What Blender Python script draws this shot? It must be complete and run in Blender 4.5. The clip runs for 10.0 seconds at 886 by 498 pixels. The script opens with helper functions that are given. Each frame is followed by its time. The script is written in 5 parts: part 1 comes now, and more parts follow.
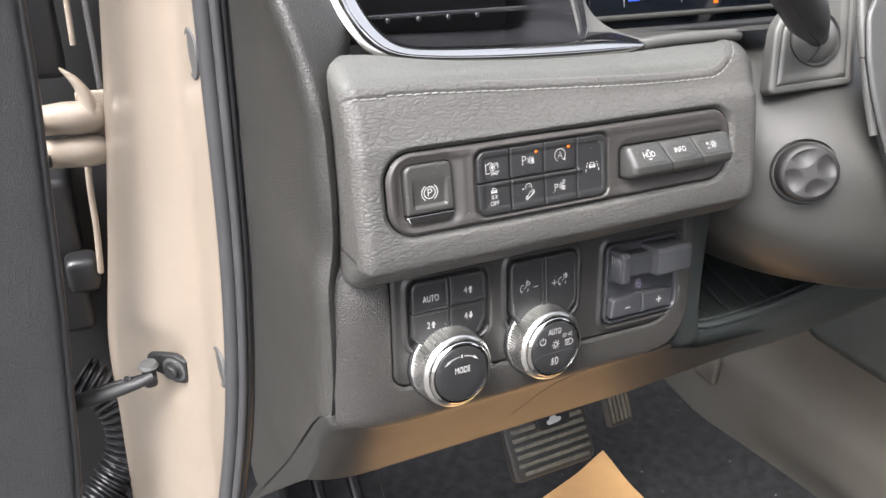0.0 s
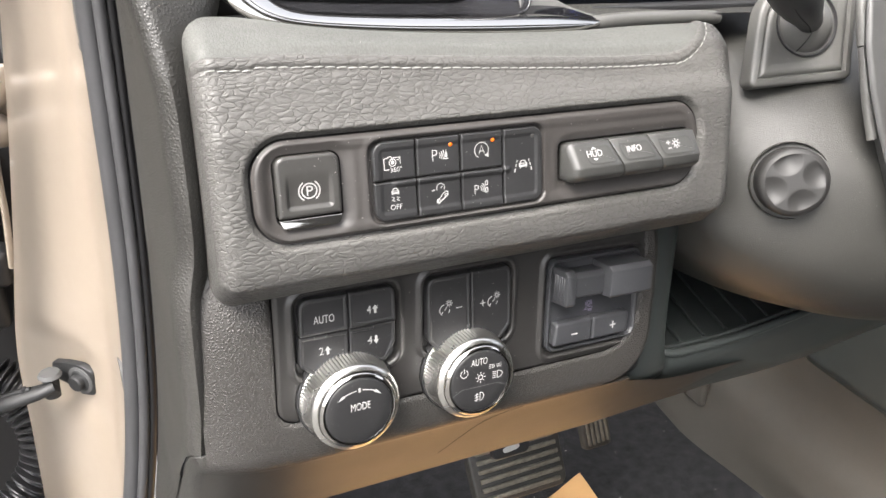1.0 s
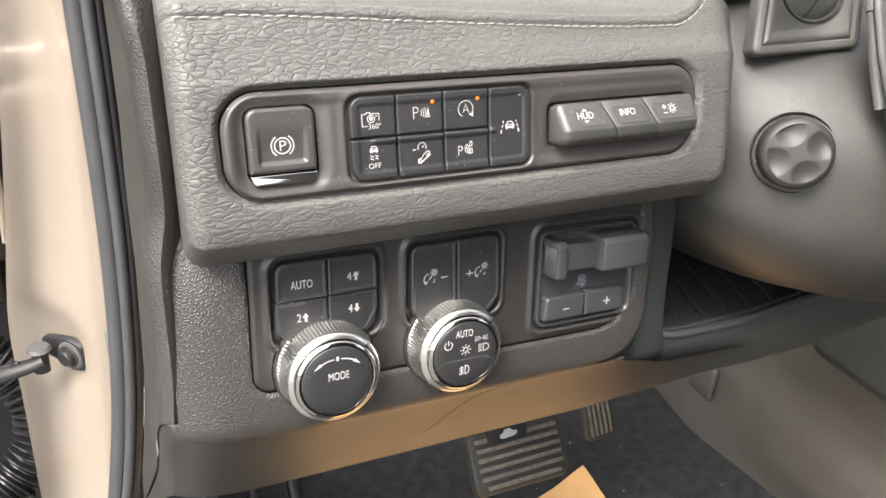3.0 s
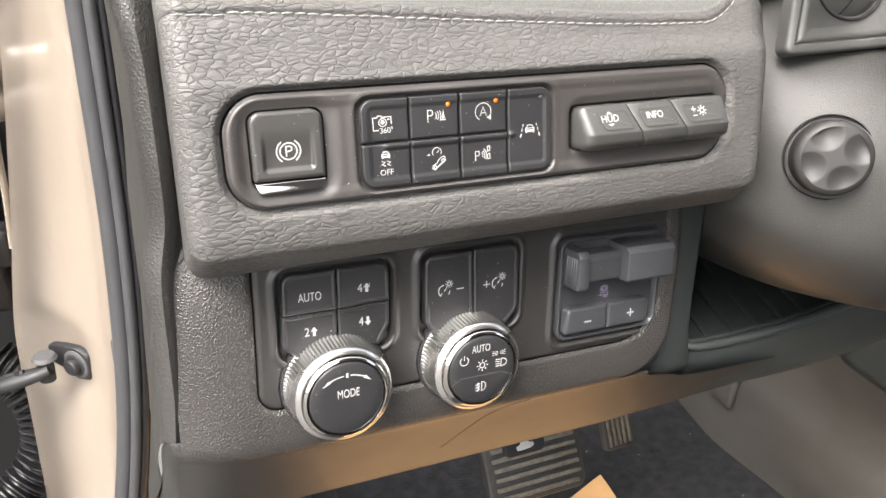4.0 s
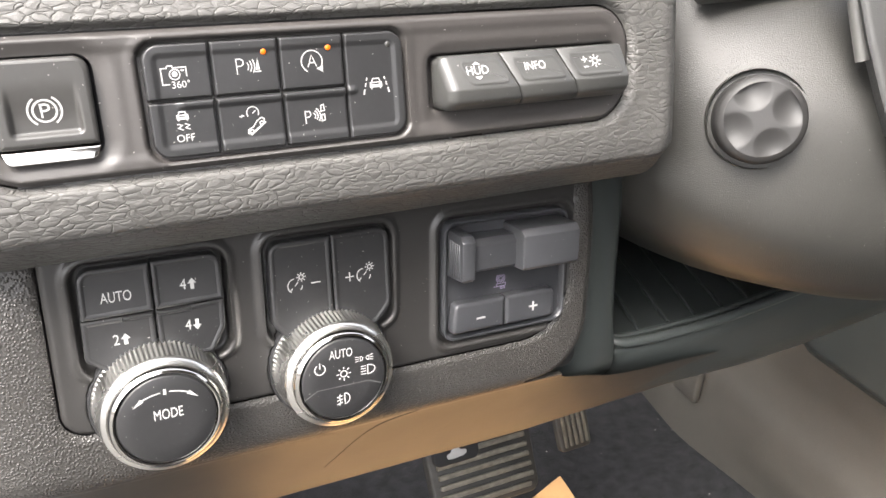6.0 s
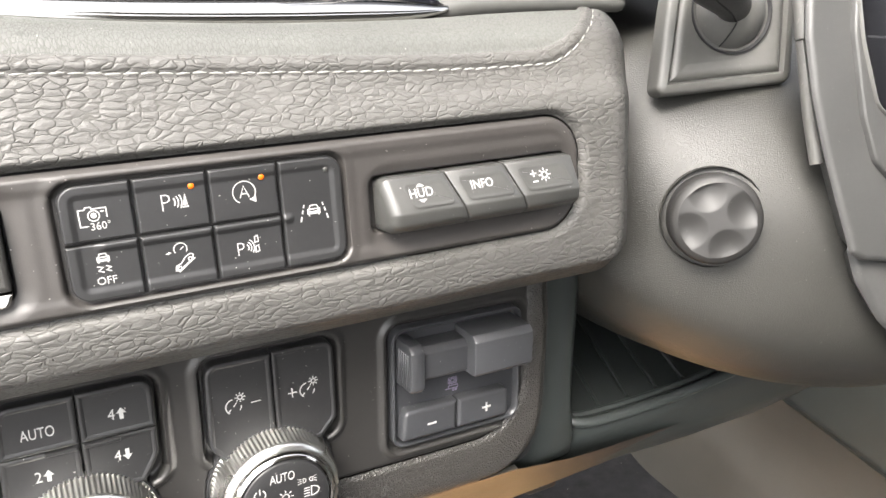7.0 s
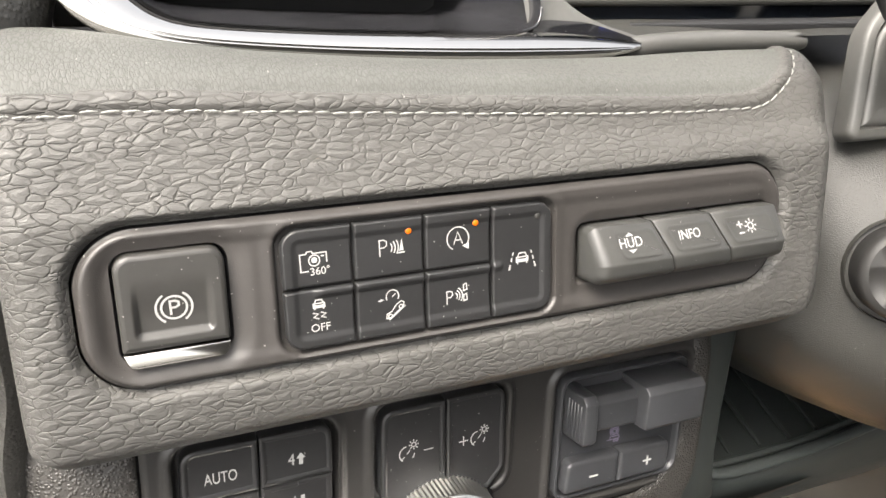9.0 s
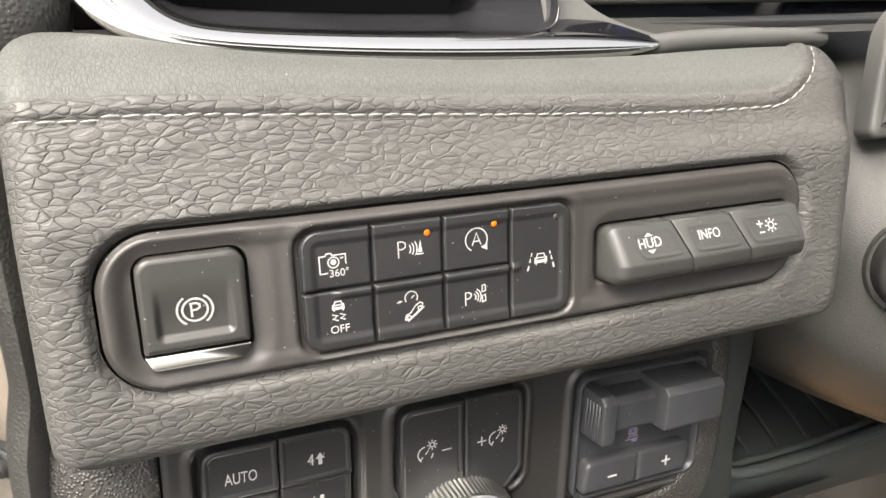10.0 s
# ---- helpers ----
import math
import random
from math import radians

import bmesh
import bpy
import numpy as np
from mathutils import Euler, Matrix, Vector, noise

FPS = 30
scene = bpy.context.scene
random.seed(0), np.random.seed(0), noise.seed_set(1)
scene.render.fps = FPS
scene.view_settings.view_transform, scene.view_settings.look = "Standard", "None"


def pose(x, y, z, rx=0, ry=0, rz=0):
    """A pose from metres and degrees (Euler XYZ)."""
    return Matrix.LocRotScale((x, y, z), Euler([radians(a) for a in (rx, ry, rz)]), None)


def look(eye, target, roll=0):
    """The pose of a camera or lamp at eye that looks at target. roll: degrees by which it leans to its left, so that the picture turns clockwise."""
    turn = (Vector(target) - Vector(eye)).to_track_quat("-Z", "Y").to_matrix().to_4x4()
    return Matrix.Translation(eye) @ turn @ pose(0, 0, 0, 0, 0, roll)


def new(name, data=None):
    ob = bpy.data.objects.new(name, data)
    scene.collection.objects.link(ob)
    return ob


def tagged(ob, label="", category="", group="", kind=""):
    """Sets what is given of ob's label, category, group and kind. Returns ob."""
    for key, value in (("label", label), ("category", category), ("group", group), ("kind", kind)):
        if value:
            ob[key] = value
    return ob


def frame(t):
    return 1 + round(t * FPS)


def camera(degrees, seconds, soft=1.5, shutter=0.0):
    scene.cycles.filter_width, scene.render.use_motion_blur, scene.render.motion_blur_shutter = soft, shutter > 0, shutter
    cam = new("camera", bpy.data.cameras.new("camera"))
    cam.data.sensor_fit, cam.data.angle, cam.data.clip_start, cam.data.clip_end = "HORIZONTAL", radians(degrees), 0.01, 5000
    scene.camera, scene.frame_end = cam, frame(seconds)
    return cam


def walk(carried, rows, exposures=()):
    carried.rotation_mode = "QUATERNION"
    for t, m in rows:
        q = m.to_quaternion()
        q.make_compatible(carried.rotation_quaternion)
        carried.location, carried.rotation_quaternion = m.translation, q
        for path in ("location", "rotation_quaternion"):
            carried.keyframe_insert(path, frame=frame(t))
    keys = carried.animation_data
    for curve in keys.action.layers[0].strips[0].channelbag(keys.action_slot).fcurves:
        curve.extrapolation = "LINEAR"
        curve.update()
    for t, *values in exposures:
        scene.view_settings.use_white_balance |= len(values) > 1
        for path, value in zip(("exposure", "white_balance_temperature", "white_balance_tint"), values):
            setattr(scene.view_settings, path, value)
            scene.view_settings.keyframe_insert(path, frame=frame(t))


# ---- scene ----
cam = camera(59.5, 10.0)
PATH = [
    (0, (-0.228, -0.32, 0.805), (0.533, 1.296, -0.094), 1.4),
    (0.5, (-0.181, -0.307, 0.8), (0.569, 1.32, -0.089), 2.1),
    (1, (-0.154, -0.278, 0.779), (0.588, 1.345, -0.123), 3.0),
    (1.5, (-0.142, -0.279, 0.77), (0.598, 1.342, -0.138), 3.6),
    (2, (-0.139, -0.281, 0.769), (0.59, 1.346, -0.137), 3.5),
    (3.5, (-0.138, -0.273, 0.758), (0.555, 1.367, -0.153), 3.1),
    (4, (-0.132, -0.262, 0.756), (0.541, 1.388, -0.151), 2.8),
    (4.5, (-0.111, -0.249, 0.739), (0.542, 1.411, -0.166), 2.3),
    (5, (-0.102, -0.246, 0.73), (0.548, 1.413, -0.179), 1.9),
    (5.5, (-0.084, -0.243, 0.729), (0.582, 1.406, -0.186), 1.8),
    (5.7, (-0.075, -0.24, 0.726), (0.606, 1.402, -0.19), 1.9),
    (6.8, (-0.055, -0.217, 0.75), (0.717, 1.391, -0.155), 2.8),
    (7, (-0.049, -0.212, 0.758), (0.732, 1.396, -0.139), 2.9),
    (7.5, (-0.043, -0.201, 0.77), (0.75, 1.411, -0.11), 3.5),
    (8, (-0.05, -0.194, 0.769), (0.73, 1.427, -0.105), 3.9),
    (8.5, (-0.077, -0.179, 0.765), (0.653, 1.466, -0.107), 3.8),
    (9, (-0.09, -0.177, 0.76), (0.607, 1.481, -0.116), 3.8),
    (9.5, (-0.091, -0.176, 0.761), (0.578, 1.49, -0.12), 3.6),
    (10, (-0.091, -0.176, 0.761), (0.571, 1.491, -0.124), 3.1),
]
walk(cam, [(t, look(eye, target, roll)) for t, eye, target, roll in PATH],
     exposures=[(0.0, 2.55, 6250, 12), (1.0, 2.68, 6500, 11), (2.2, 2.73, 6600, 11), (4.5, 2.85, 6550, 12), (5.7, 3.00, 6550, 12), (7.0, 2.98, 6600, 10), (7.6, 2.81, 6700, 10), (8.0, 2.81, 6700, 10), (8.5, 2.70, 6750, 10), (10.0, 2.53, 6850, 10)])

# ---- light ----
world = bpy.data.worlds.new("world")
scene.world = world
world.use_nodes = True
wn = world.node_tree
bg = wn.nodes["Background"]
sky = wn.nodes.new("ShaderNodeTexSky")
sky.sky_type = "NISHITA"
sky.sun_disc = False
sky.sun_elevation = radians(57)
sky.sun_rotation = radians(237)
sky.altitude = 100
sky.dust_density = 6.0
haze = wn.nodes.new("ShaderNodeHueSaturation")
haze.inputs["Saturation"].default_value = 0.28
wn.links.new(sky.outputs[0], haze.inputs["Color"])
wn.links.new(haze.outputs[0], bg.inputs[0])
bg.inputs[1].default_value = 0.12
sun_data = bpy.data.lights.new("sun", "SUN")
sun_data.energy = 1.5
sun_data.angle = radians(35)
sun_data.color = (1.0, 0.95, 0.88)
sun = new("sun", sun_data)
sun.matrix_world = look((-1.8, -1.15, 3.8), (0, 0, 0.5))

# ---- materials ----


def material(name, color, rough=0.5, metal=0.0, vary=0.12, vary_scale=30.0, grain=0.0, grain_scale=900.0, grain2=0.0, grain2_scale=60.0,
             coat=0.0, specular=0.5, emit=None, emit_strength=0.0, dust=0.0, sheen=0.0, rough_vary=0.06, kind="noise", stretch=(1, 1, 1), valley=0.12, deep=0.001, small=0.12):
    """A procedural surface: colour that varies at two scales, fine relief and a little dust."""
    m = bpy.data.materials.new(name)
    m.use_nodes = True
    nt = m.node_tree
    b = nt.nodes["Principled BSDF"]
    b.inputs["Metallic"].default_value = metal
    b.inputs["Specular IOR Level"].default_value = specular
    b.inputs["Coat Weight"].default_value = coat
    b.inputs["Coat Roughness"].default_value = 0.08
    b.inputs["Sheen Weight"].default_value = sheen
    if emit:
        b.inputs["Emission Color"].default_value = (*emit, 1)
        b.inputs["Emission Strength"].default_value = emit_strength
    tc = nt.nodes.new("ShaderNodeTexCoord")
    mp = nt.nodes.new("ShaderNodeMapping")
    mp.inputs["Scale"].default_value = stretch
    nt.links.new(tc.outputs["Object"], mp.inputs[0])

    def tex(scale, detail=3.0, rough_=0.55):
        n = nt.nodes.new("ShaderNodeTexNoise")
        n.inputs["Scale"].default_value = scale
        n.inputs["Detail"].default_value = detail
        n.inputs["Roughness"].default_value = rough_
        nt.links.new(mp.outputs[0], n.inputs["Vector"])
        return n

    big, fine = tex(vary_scale), tex(vary_scale * 14, 2.0)
    add = nt.nodes.new("ShaderNodeMath")
    add.operation = "MULTIPLY_ADD"
    nt.links.new(fine.outputs[0], add.inputs[0])
    add.inputs[1].default_value = 0.5
    nt.links.new(big.outputs[0], add.inputs[2])
    ramp = nt.nodes.new("ShaderNodeMapRange")
    ramp.inputs["From Min"].default_value, ramp.inputs["From Max"].default_value = 0.45, 1.05
    ramp.inputs["To Min"].default_value, ramp.inputs["To Max"].default_value = 1 - vary, 1 + vary
    nt.links.new(add.outputs[0], ramp.inputs["Value"])
    mul = nt.nodes.new("ShaderNodeVectorMath")
    mul.operation = "SCALE"
    mul.inputs[0].default_value = color
    nt.links.new(ramp.outputs[0], mul.inputs["Scale"])
    colour_out = mul.outputs[0]
    rr = nt.nodes.new("ShaderNodeMapRange")
    rr.inputs["To Min"].default_value, rr.inputs["To Max"].default_value = max(0.02, rough - rough_vary), min(1, rough + rough_vary)
    nt.links.new(big.outputs[0], rr.inputs["Value"])
    rough_out = rr.outputs[0]
    if dust > 0:
        dn = tex(1100.0, 1.0, 0.3)
        dr = nt.nodes.new("ShaderNodeMapRange")
        dr.inputs["From Min"].default_value, dr.inputs["From Max"].default_value = 0.78, 0.82
        dr.inputs["To Max"].default_value = dust
        nt.links.new(dn.outputs[0], dr.inputs["Value"])
        mix = nt.nodes.new("ShaderNodeMix")
        mix.data_type = "RGBA"
        mix.inputs["B"].default_value = (0.55, 0.53, 0.5, 1)
        nt.links.new(dr.outputs[0], mix.inputs["Factor"])
        nt.links.new(colour_out, mix.inputs["A"])
        colour_out = mix.outputs["Result"]
    nt.links.new(colour_out, b.inputs["Base Color"])
    nt.links.new(rough_out, b.inputs["Roughness"])
    normal = None
    if grain > 0:
        bp = nt.nodes.new("ShaderNodeBump")
        bp.inputs["Strength"].default_value = grain
        bp.inputs["Distance"].default_value = 0.0004
        nt.links.new(tex(grain_scale, 2.0, 0.5).outputs[0], bp.inputs["Height"])
        normal = bp.outputs[0]
    if grain2 > 0:
        bp2 = nt.nodes.new("ShaderNodeBump")
        bp2.inputs["Strength"].default_value = grain2
        bp2.inputs["Distance"].default_value = deep
        if kind == "leather":
            warp = tex(grain2_scale * 0.8, 1.0)
            wm = nt.nodes.new("ShaderNodeVectorMath")
            wm.operation = "MULTIPLY_ADD"
            nt.links.new(warp.outputs["Color"], wm.inputs[0])
            wm.inputs[1].default_value = (0.8 / grain2_scale,) * 3
            nt.links.new(mp.outputs[0], wm.inputs[2])

            def creases(scale, wide, depth):
                v = nt.nodes.new("ShaderNodeTexVoronoi")
                v.feature = "DISTANCE_TO_EDGE"
                v.inputs["Scale"].default_value = scale
                nt.links.new(wm.outputs[0], v.inputs["Vector"])
                c = nt.nodes.new("ShaderNodeMapRange")
                c.interpolation_type = "SMOOTHSTEP"
                c.inputs["From Max"].default_value = wide
                c.inputs["To Max"].default_value = depth
                nt.links.new(v.outputs["Distance"], c.inputs["Value"])
                return c.outputs[0]

            def total(a, b):
                n = nt.nodes.new("ShaderNodeMath")
                nt.links.new(a, n.inputs[0])
                nt.links.new(b, n.inputs[1])
                return n

            broken = tex(grain2_scale * 0.35, 2.0)
            fade = nt.nodes.new("ShaderNodeMapRange")
            fade.inputs["From Min"].default_value, fade.inputs["From Max"].default_value = 0.36, 0.6
            fade.inputs["To Min"].default_value, fade.inputs["To Max"].default_value = 0.2, 1.0
            nt.links.new(broken.outputs[0], fade.inputs["Value"])
            pillow, crack = creases(grain2_scale, 0.5, 0.6), creases(grain2_scale, valley, 0.95)
            lined = total(crack, fade.outputs[0])
            lined.operation = "MULTIPLY"
            matt = nt.nodes.new("ShaderNodeMapRange")
            matt.inputs["To Min"].default_value, matt.inputs["To Max"].default_value = specular * 0.25, specular
            nt.links.new(crack, matt.inputs["Value"])
            nt.links.new(matt.outputs[0], b.inputs["Specular IOR Level"])
            height = total(total(pillow, lined.outputs[0]).outputs[0], creases(grain2_scale * 2.2, 0.2, small))
            nt.links.new(height.outputs[0], bp2.inputs["Height"])
        elif kind == "pebble":
            v = nt.nodes.new("ShaderNodeTexVoronoi")
            v.inputs["Scale"].default_value = grain2_scale
            v.inputs["Randomness"].default_value = 0.9
            nt.links.new(mp.outputs[0], v.inputs["Vector"])
            dome = nt.nodes.new("ShaderNodeMapRange")
            dome.interpolation_type = "SMOOTHSTEP"
            dome.inputs["From Min"].default_value, dome.inputs["From Max"].default_value = 0.1, 0.65
            dome.inputs["To Min"].default_value, dome.inputs["To Max"].default_value = 1.0, 0.0
            nt.links.new(v.outputs["Distance"], dome.inputs["Value"])
            nt.links.new(dome.outputs[0], bp2.inputs["Height"])
        else:
            nt.links.new(tex(grain2_scale, 3.0).outputs[0], bp2.inputs["Height"])
        if normal:
            nt.links.new(normal, bp2.inputs["Normal"])
        normal = bp2.outputs[0]
    if normal:
        nt.links.new(normal, b.inputs["Normal"])
    return m


LEATHER = material("leather_coarse", (0.068, 0.066, 0.062), 0.52, specular=0.44, grain=0.22, grain_scale=1500, grain2=0.64, grain2_scale=350, kind="leather",
                   vary=0.08, dust=0.12, stretch=(0.62, 1.3, 1.05), valley=0.08, deep=0.00042, small=0.12)
LEATHER_TOP = material("leather_fine", (0.072, 0.073, 0.068), 0.56, specular=0.4, grain=0.3, grain_scale=1500, grain2=0.28, grain2_scale=800, valley=0.16, deep=0.0002, kind="leather",
                       vary=0.08, dust=0.3, stretch=(1.2, 0.6, 0.6))
THREAD = material("thread", (0.25, 0.25, 0.235), 0.75, grain=0.6, grain_scale=3500)
PLAQUE = material("soft_black_plastic", (0.036, 0.033, 0.031), 0.47, grain=0.12, grain_scale=2600, vary=0.15, dust=0.5)
PANEL = material("satin_black_plastic", (0.023, 0.022, 0.021), 0.4, grain=0.1, grain_scale=2600, vary=0.12, dust=0.4)
BUTTON = material("button_black", (0.018, 0.018, 0.0185), 0.4, grain=0.1, grain_scale=3500, vary=0.15, dust=0.5)
BUTTON_EPB = material("button_grey_black", (0.032, 0.031, 0.029), 0.4, grain=0.1, grain_scale=3500, dust=0.5)
ROCKER = material("rocker_grey", (0.038, 0.038, 0.036), 0.42, grain=0.1, grain_scale=3500, dust=0.3)
SLIDER = material("slider_grey", (0.034, 0.035, 0.038), 0.37, grain=0.1, grain_scale=3500, dust=0.4)
GRAINED = material("grained_plastic", (0.032, 0.030, 0.0275), 0.4, grain=0.15, grain_scale=2400, grain2=0.7, grain2_scale=960, kind="pebble", vary=0.1, deep=0.0004)
ENDCAP = material("endcap_plastic", (0.029, 0.028, 0.0255), 0.46, grain=0.2, grain_scale=2500, grain2=0.35, grain2_scale=760, deep=0.0005, kind="pebble", vary=0.22, vary_scale=18, dust=0.25)
UNDER = material("under_plastic", (0.036, 0.0335, 0.029), 0.44, grain=0.15, grain_scale=2500, vary=0.15, specular=0.4)
SHROUD = material("column_plastic", (0.026, 0.0255, 0.023), 0.43, specular=0.38, grain=0.3, grain_scale=2600, grain2=0.2, grain2_scale=1400, kind="pebble", deep=0.0004, vary=0.1, dust=0.2)
SHROUD_SMOOTH = material("column_smooth_plastic", (0.072, 0.071, 0.067), 0.46, grain=0.08, grain_scale=2600, dust=0.15)
LEVER = material("lever_black", (0.024, 0.024, 0.0245), 0.38, grain=0.1, grain_scale=2600, dust=0.2)
KNOB = material("knob_grey", (0.019, 0.0185, 0.018), 0.54, specular=0.4, grain=0.15, grain_scale=2600, dust=0.2)
HUB = material("hub_grey", (0.042, 0.042, 0.041), 0.42, grain=0.3, grain_scale=2200, dust=0.2)
CHROME = material("chrome", (0.54, 0.525, 0.50), 0.1, metal=1.0, vary=0.03, rough_vary=0.03)
SATIN = material("satin_chrome", (0.74, 0.73, 0.70), 0.28, metal=1.0, vary=0.05)
GLOSS = material("gloss_black", (0.006, 0.006, 0.007), 0.12, vary=0.2, dust=0.6, coat=0.3)
LINING = material("vent_black", (0.016, 0.016, 0.018), 0.24, vary=0.3, dust=0.8, specular=0.75, grain=0.1, grain_scale=1500)
GLASS_BLACK = material("display_black", (0.004, 0.005, 0.007), 0.1, vary=0.1)
WHITE = material("white_print", (0.37, 0.37, 0.36), 0.5, vary=0.03)
MAUVE = material("dim_print", (0.22, 0.19, 0.27), 0.5, vary=0.05)
AMBER = material("amber_led", (0.5, 0.1, 0.0), 0.4, emit=(1.0, 0.16, 0.0), emit_strength=0.03)
BLUE = material("blue_readout", (0.02, 0.05, 0.5), 0.4, emit=(0.1, 0.25, 1.0), emit_strength=0.04)
RED = material("red_led", (0.5, 0.005, 0.01), 0.4, emit=(1.0, 0.01, 0.02), emit_strength=0.3)
# Near-black for joints and parts, and in place of shade in hollows.
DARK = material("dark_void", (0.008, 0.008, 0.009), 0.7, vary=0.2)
PAINT = material("beige_paint", (0.29, 0.243, 0.195), 0.34, metal=0.1, grain=0.05, grain_scale=4000, coat=0.5, vary=0.05, vary_scale=9)
PLUG = material("grey_plug", (0.07, 0.07, 0.07), 0.6, grain=0.15)
RUBBER = material("seal_rubber", (0.04, 0.04, 0.042), 0.55, grain=0.15, grain_scale=1800)
RUBBER_BLACK = material("black_rubber", (0.012, 0.012, 0.013), 0.34, grain=0.2)
IRON = material("strap_black", (0.022, 0.0225, 0.023), 0.5, metal=0.2, grain=0.3, grain_scale=1500)
DOOR = material("door_card", (0.05, 0.052, 0.056), 0.6, grain=0.2, grain_scale=1800, grain2=0.5, grain2_scale=700, kind="leather")
CARPET = material("carpet", (0.019, 0.019, 0.0205), 0.95, grain=1.0, grain_scale=1400, grain2=0.8, grain2_scale=420, vary=0.6, vary_scale=60, sheen=0.08, dust=0.35, specular=0.1)
KRAFT = material("kraft_paper", (0.53, 0.315, 0.14), 0.8, grain=0.3, grain_scale=1500, vary=0.07, specular=0.2)
CONSOLE = material("console_plastic", (0.062, 0.057, 0.049), 0.55, grain=0.4, grain_scale=1700, vary=0.1)
PEDAL_RIB = material("worn_rib_rubber", (0.085, 0.08, 0.066), 0.6, grain=0.6, grain_scale=900, vary=0.5, vary_scale=160)
PEDAL = material("pedal_rubber", (0.02, 0.0195, 0.018), 0.6, grain=0.5, grain_scale=900, vary=0.35, vary_scale=120)
POCKET = material("pocket_plastic", (0.032, 0.037, 0.036), 0.38, grain=0.25, grain_scale=1800)
HEADLINER = material("headliner", (0.42, 0.4, 0.37), 0.95, vary=0.05)
ASPHALT = material("asphalt", (0.065, 0.063, 0.06), 0.9, vary=0.2, vary_scale=5)

# ---- building helpers ----
MM = 0.001
UP = Matrix.Translation((0, 0, 0.66)) @ pose(0, 0, 0, 0, 0, 2) @ pose(0, 0, 0, 90 - 12, 0, 0)
LOW = Matrix.Translation((0, 0.0153, 0.57)) @ pose(0, 0, 0, 0, 0, 4) @ pose(0, 0, 0, 90 - 9, 0, 0) @ pose(0, 0, 0, 0, 0, -2.5)
ONE = Matrix.Identity(4)


def mesh_from(name, verts, faces, mat, smooth=True, sharp=35):
    me = bpy.data.meshes.new(name)
    me.from_pydata([tuple(v) for v in verts], [], faces)
    me.materials.append(mat)
    if smooth:
        me.shade_smooth()
        me.set_sharp_from_angle(angle=radians(sharp))
    me.update()
    return me


def part(name, me, parent, label="", m=None):
    ob = new(name, me)
    ob.parent = parent
    if m is not None:
        ob.matrix_local = m
    return tagged(ob, label)


def thing(name, label, category, m=ONE, group="", kind="", me=None):
    ob = new(name, me)
    ob.matrix_world = m
    return tagged(ob, label, category, group, kind)


class Outline(list):
    """A closed outline that remembers its corners."""
    corners, radii, steps = None, None, 6


def fillet(points, radii, steps=6):
    """A closed outline through corner points, each rounded by its radius."""
    out, n = Outline(), len(points)
    if not isinstance(radii, (list, tuple)):
        radii = [radii] * n
    out.corners, out.radii, out.steps = [Vector(p) for p in points], list(radii), steps
    for i, (p, r) in enumerate(zip(points, radii)):
        p = Vector(p)
        a, b = (Vector(points[i - 1]) - p), (Vector(points[(i + 1) % n]) - p)
        la, lb = a.length, b.length
        a.normalize(), b.normalize()
        ang = math.acos(max(-1, min(1, a.dot(b))))
        r = max(r, 0.02)
        ang = min(ang, 3.1)
        d = min(r / math.tan(ang / 2), la * 0.49, lb * 0.49)
        rr = d * math.tan(ang / 2)
        c = p + (a + b).normalized() * (rr / math.sin(ang / 2))
        s, e = p + a * d - c, p + b * d - c
        sa, ea = math.atan2(s.y, s.x), math.atan2(e.y, e.x)
        da = (ea - sa + math.pi) % (2 * math.pi) - math.pi
        for k in range(steps + 1):
            t = sa + da * k / steps
            out.append(c + Vector((math.cos(t), math.sin(t))) * rr)
    return out


def rect(u0, u1, v0, v1, r=2, steps=6):
    return fillet([(u0, v0), (u1, v0), (u1, v1), (u0, v1)], r, steps)


def inset(outline, d):
    if isinstance(outline, Outline) and outline.corners:
        pts, n = outline.corners, len(outline.corners)
        moved = []
        for i, p in enumerate(pts):
            e, f = (p - pts[i - 1]).normalized(), (pts[(i + 1) % n] - p).normalized()
            k = Vector((-e.y - f.y, e.x + f.x))
            moved.append(p + k * (d / max(0.3, k.length_squared / 2)))
        return fillet(moved, [max(0.03, r - d) for r in outline.radii], outline.steps)
    n, out = len(outline), []
    for i, p in enumerate(outline):
        a, b = (p - outline[i - 1]), (outline[(i + 1) % n] - p)
        if a.length < 1e-6:
            a = b
        if b.length < 1e-6:
            b = a
        a, b = a.normalized(), b.normalized()
        na, nb = Vector((-a.y, a.x)), Vector((-b.y, b.x))
        k = (na + nb)
        k = k / max(0.35, k.length_squared / 2) if k.length > 1e-6 else na
        out.append(p + k * d)
    return out


def stepped(name, outline, levels, mat, cap=True, lift=None, sharp=40):
    """A solid over an outline (counter-clockwise, mm): levels are (inset, height). lift(u, v) adds to the height."""
    verts, faces, n = [], [], len(outline)
    for d, w in levels:
        for p in inset(outline, d):
            verts.append(Vector((p.x, p.y, w + (lift(p.x, p.y) if lift else 0))) * MM)
    for k in range(len(levels) - 1):
        for i in range(n):
            j = (i + 1) % n
            faces.append((k * n + i, k * n + j, (k + 1) * n + j, (k + 1) * n + i))
    if cap:
        faces.append(tuple((len(levels) - 1) * n + i for i in range(n)))
    return mesh_from(name, verts, faces, mat, sharp=sharp)


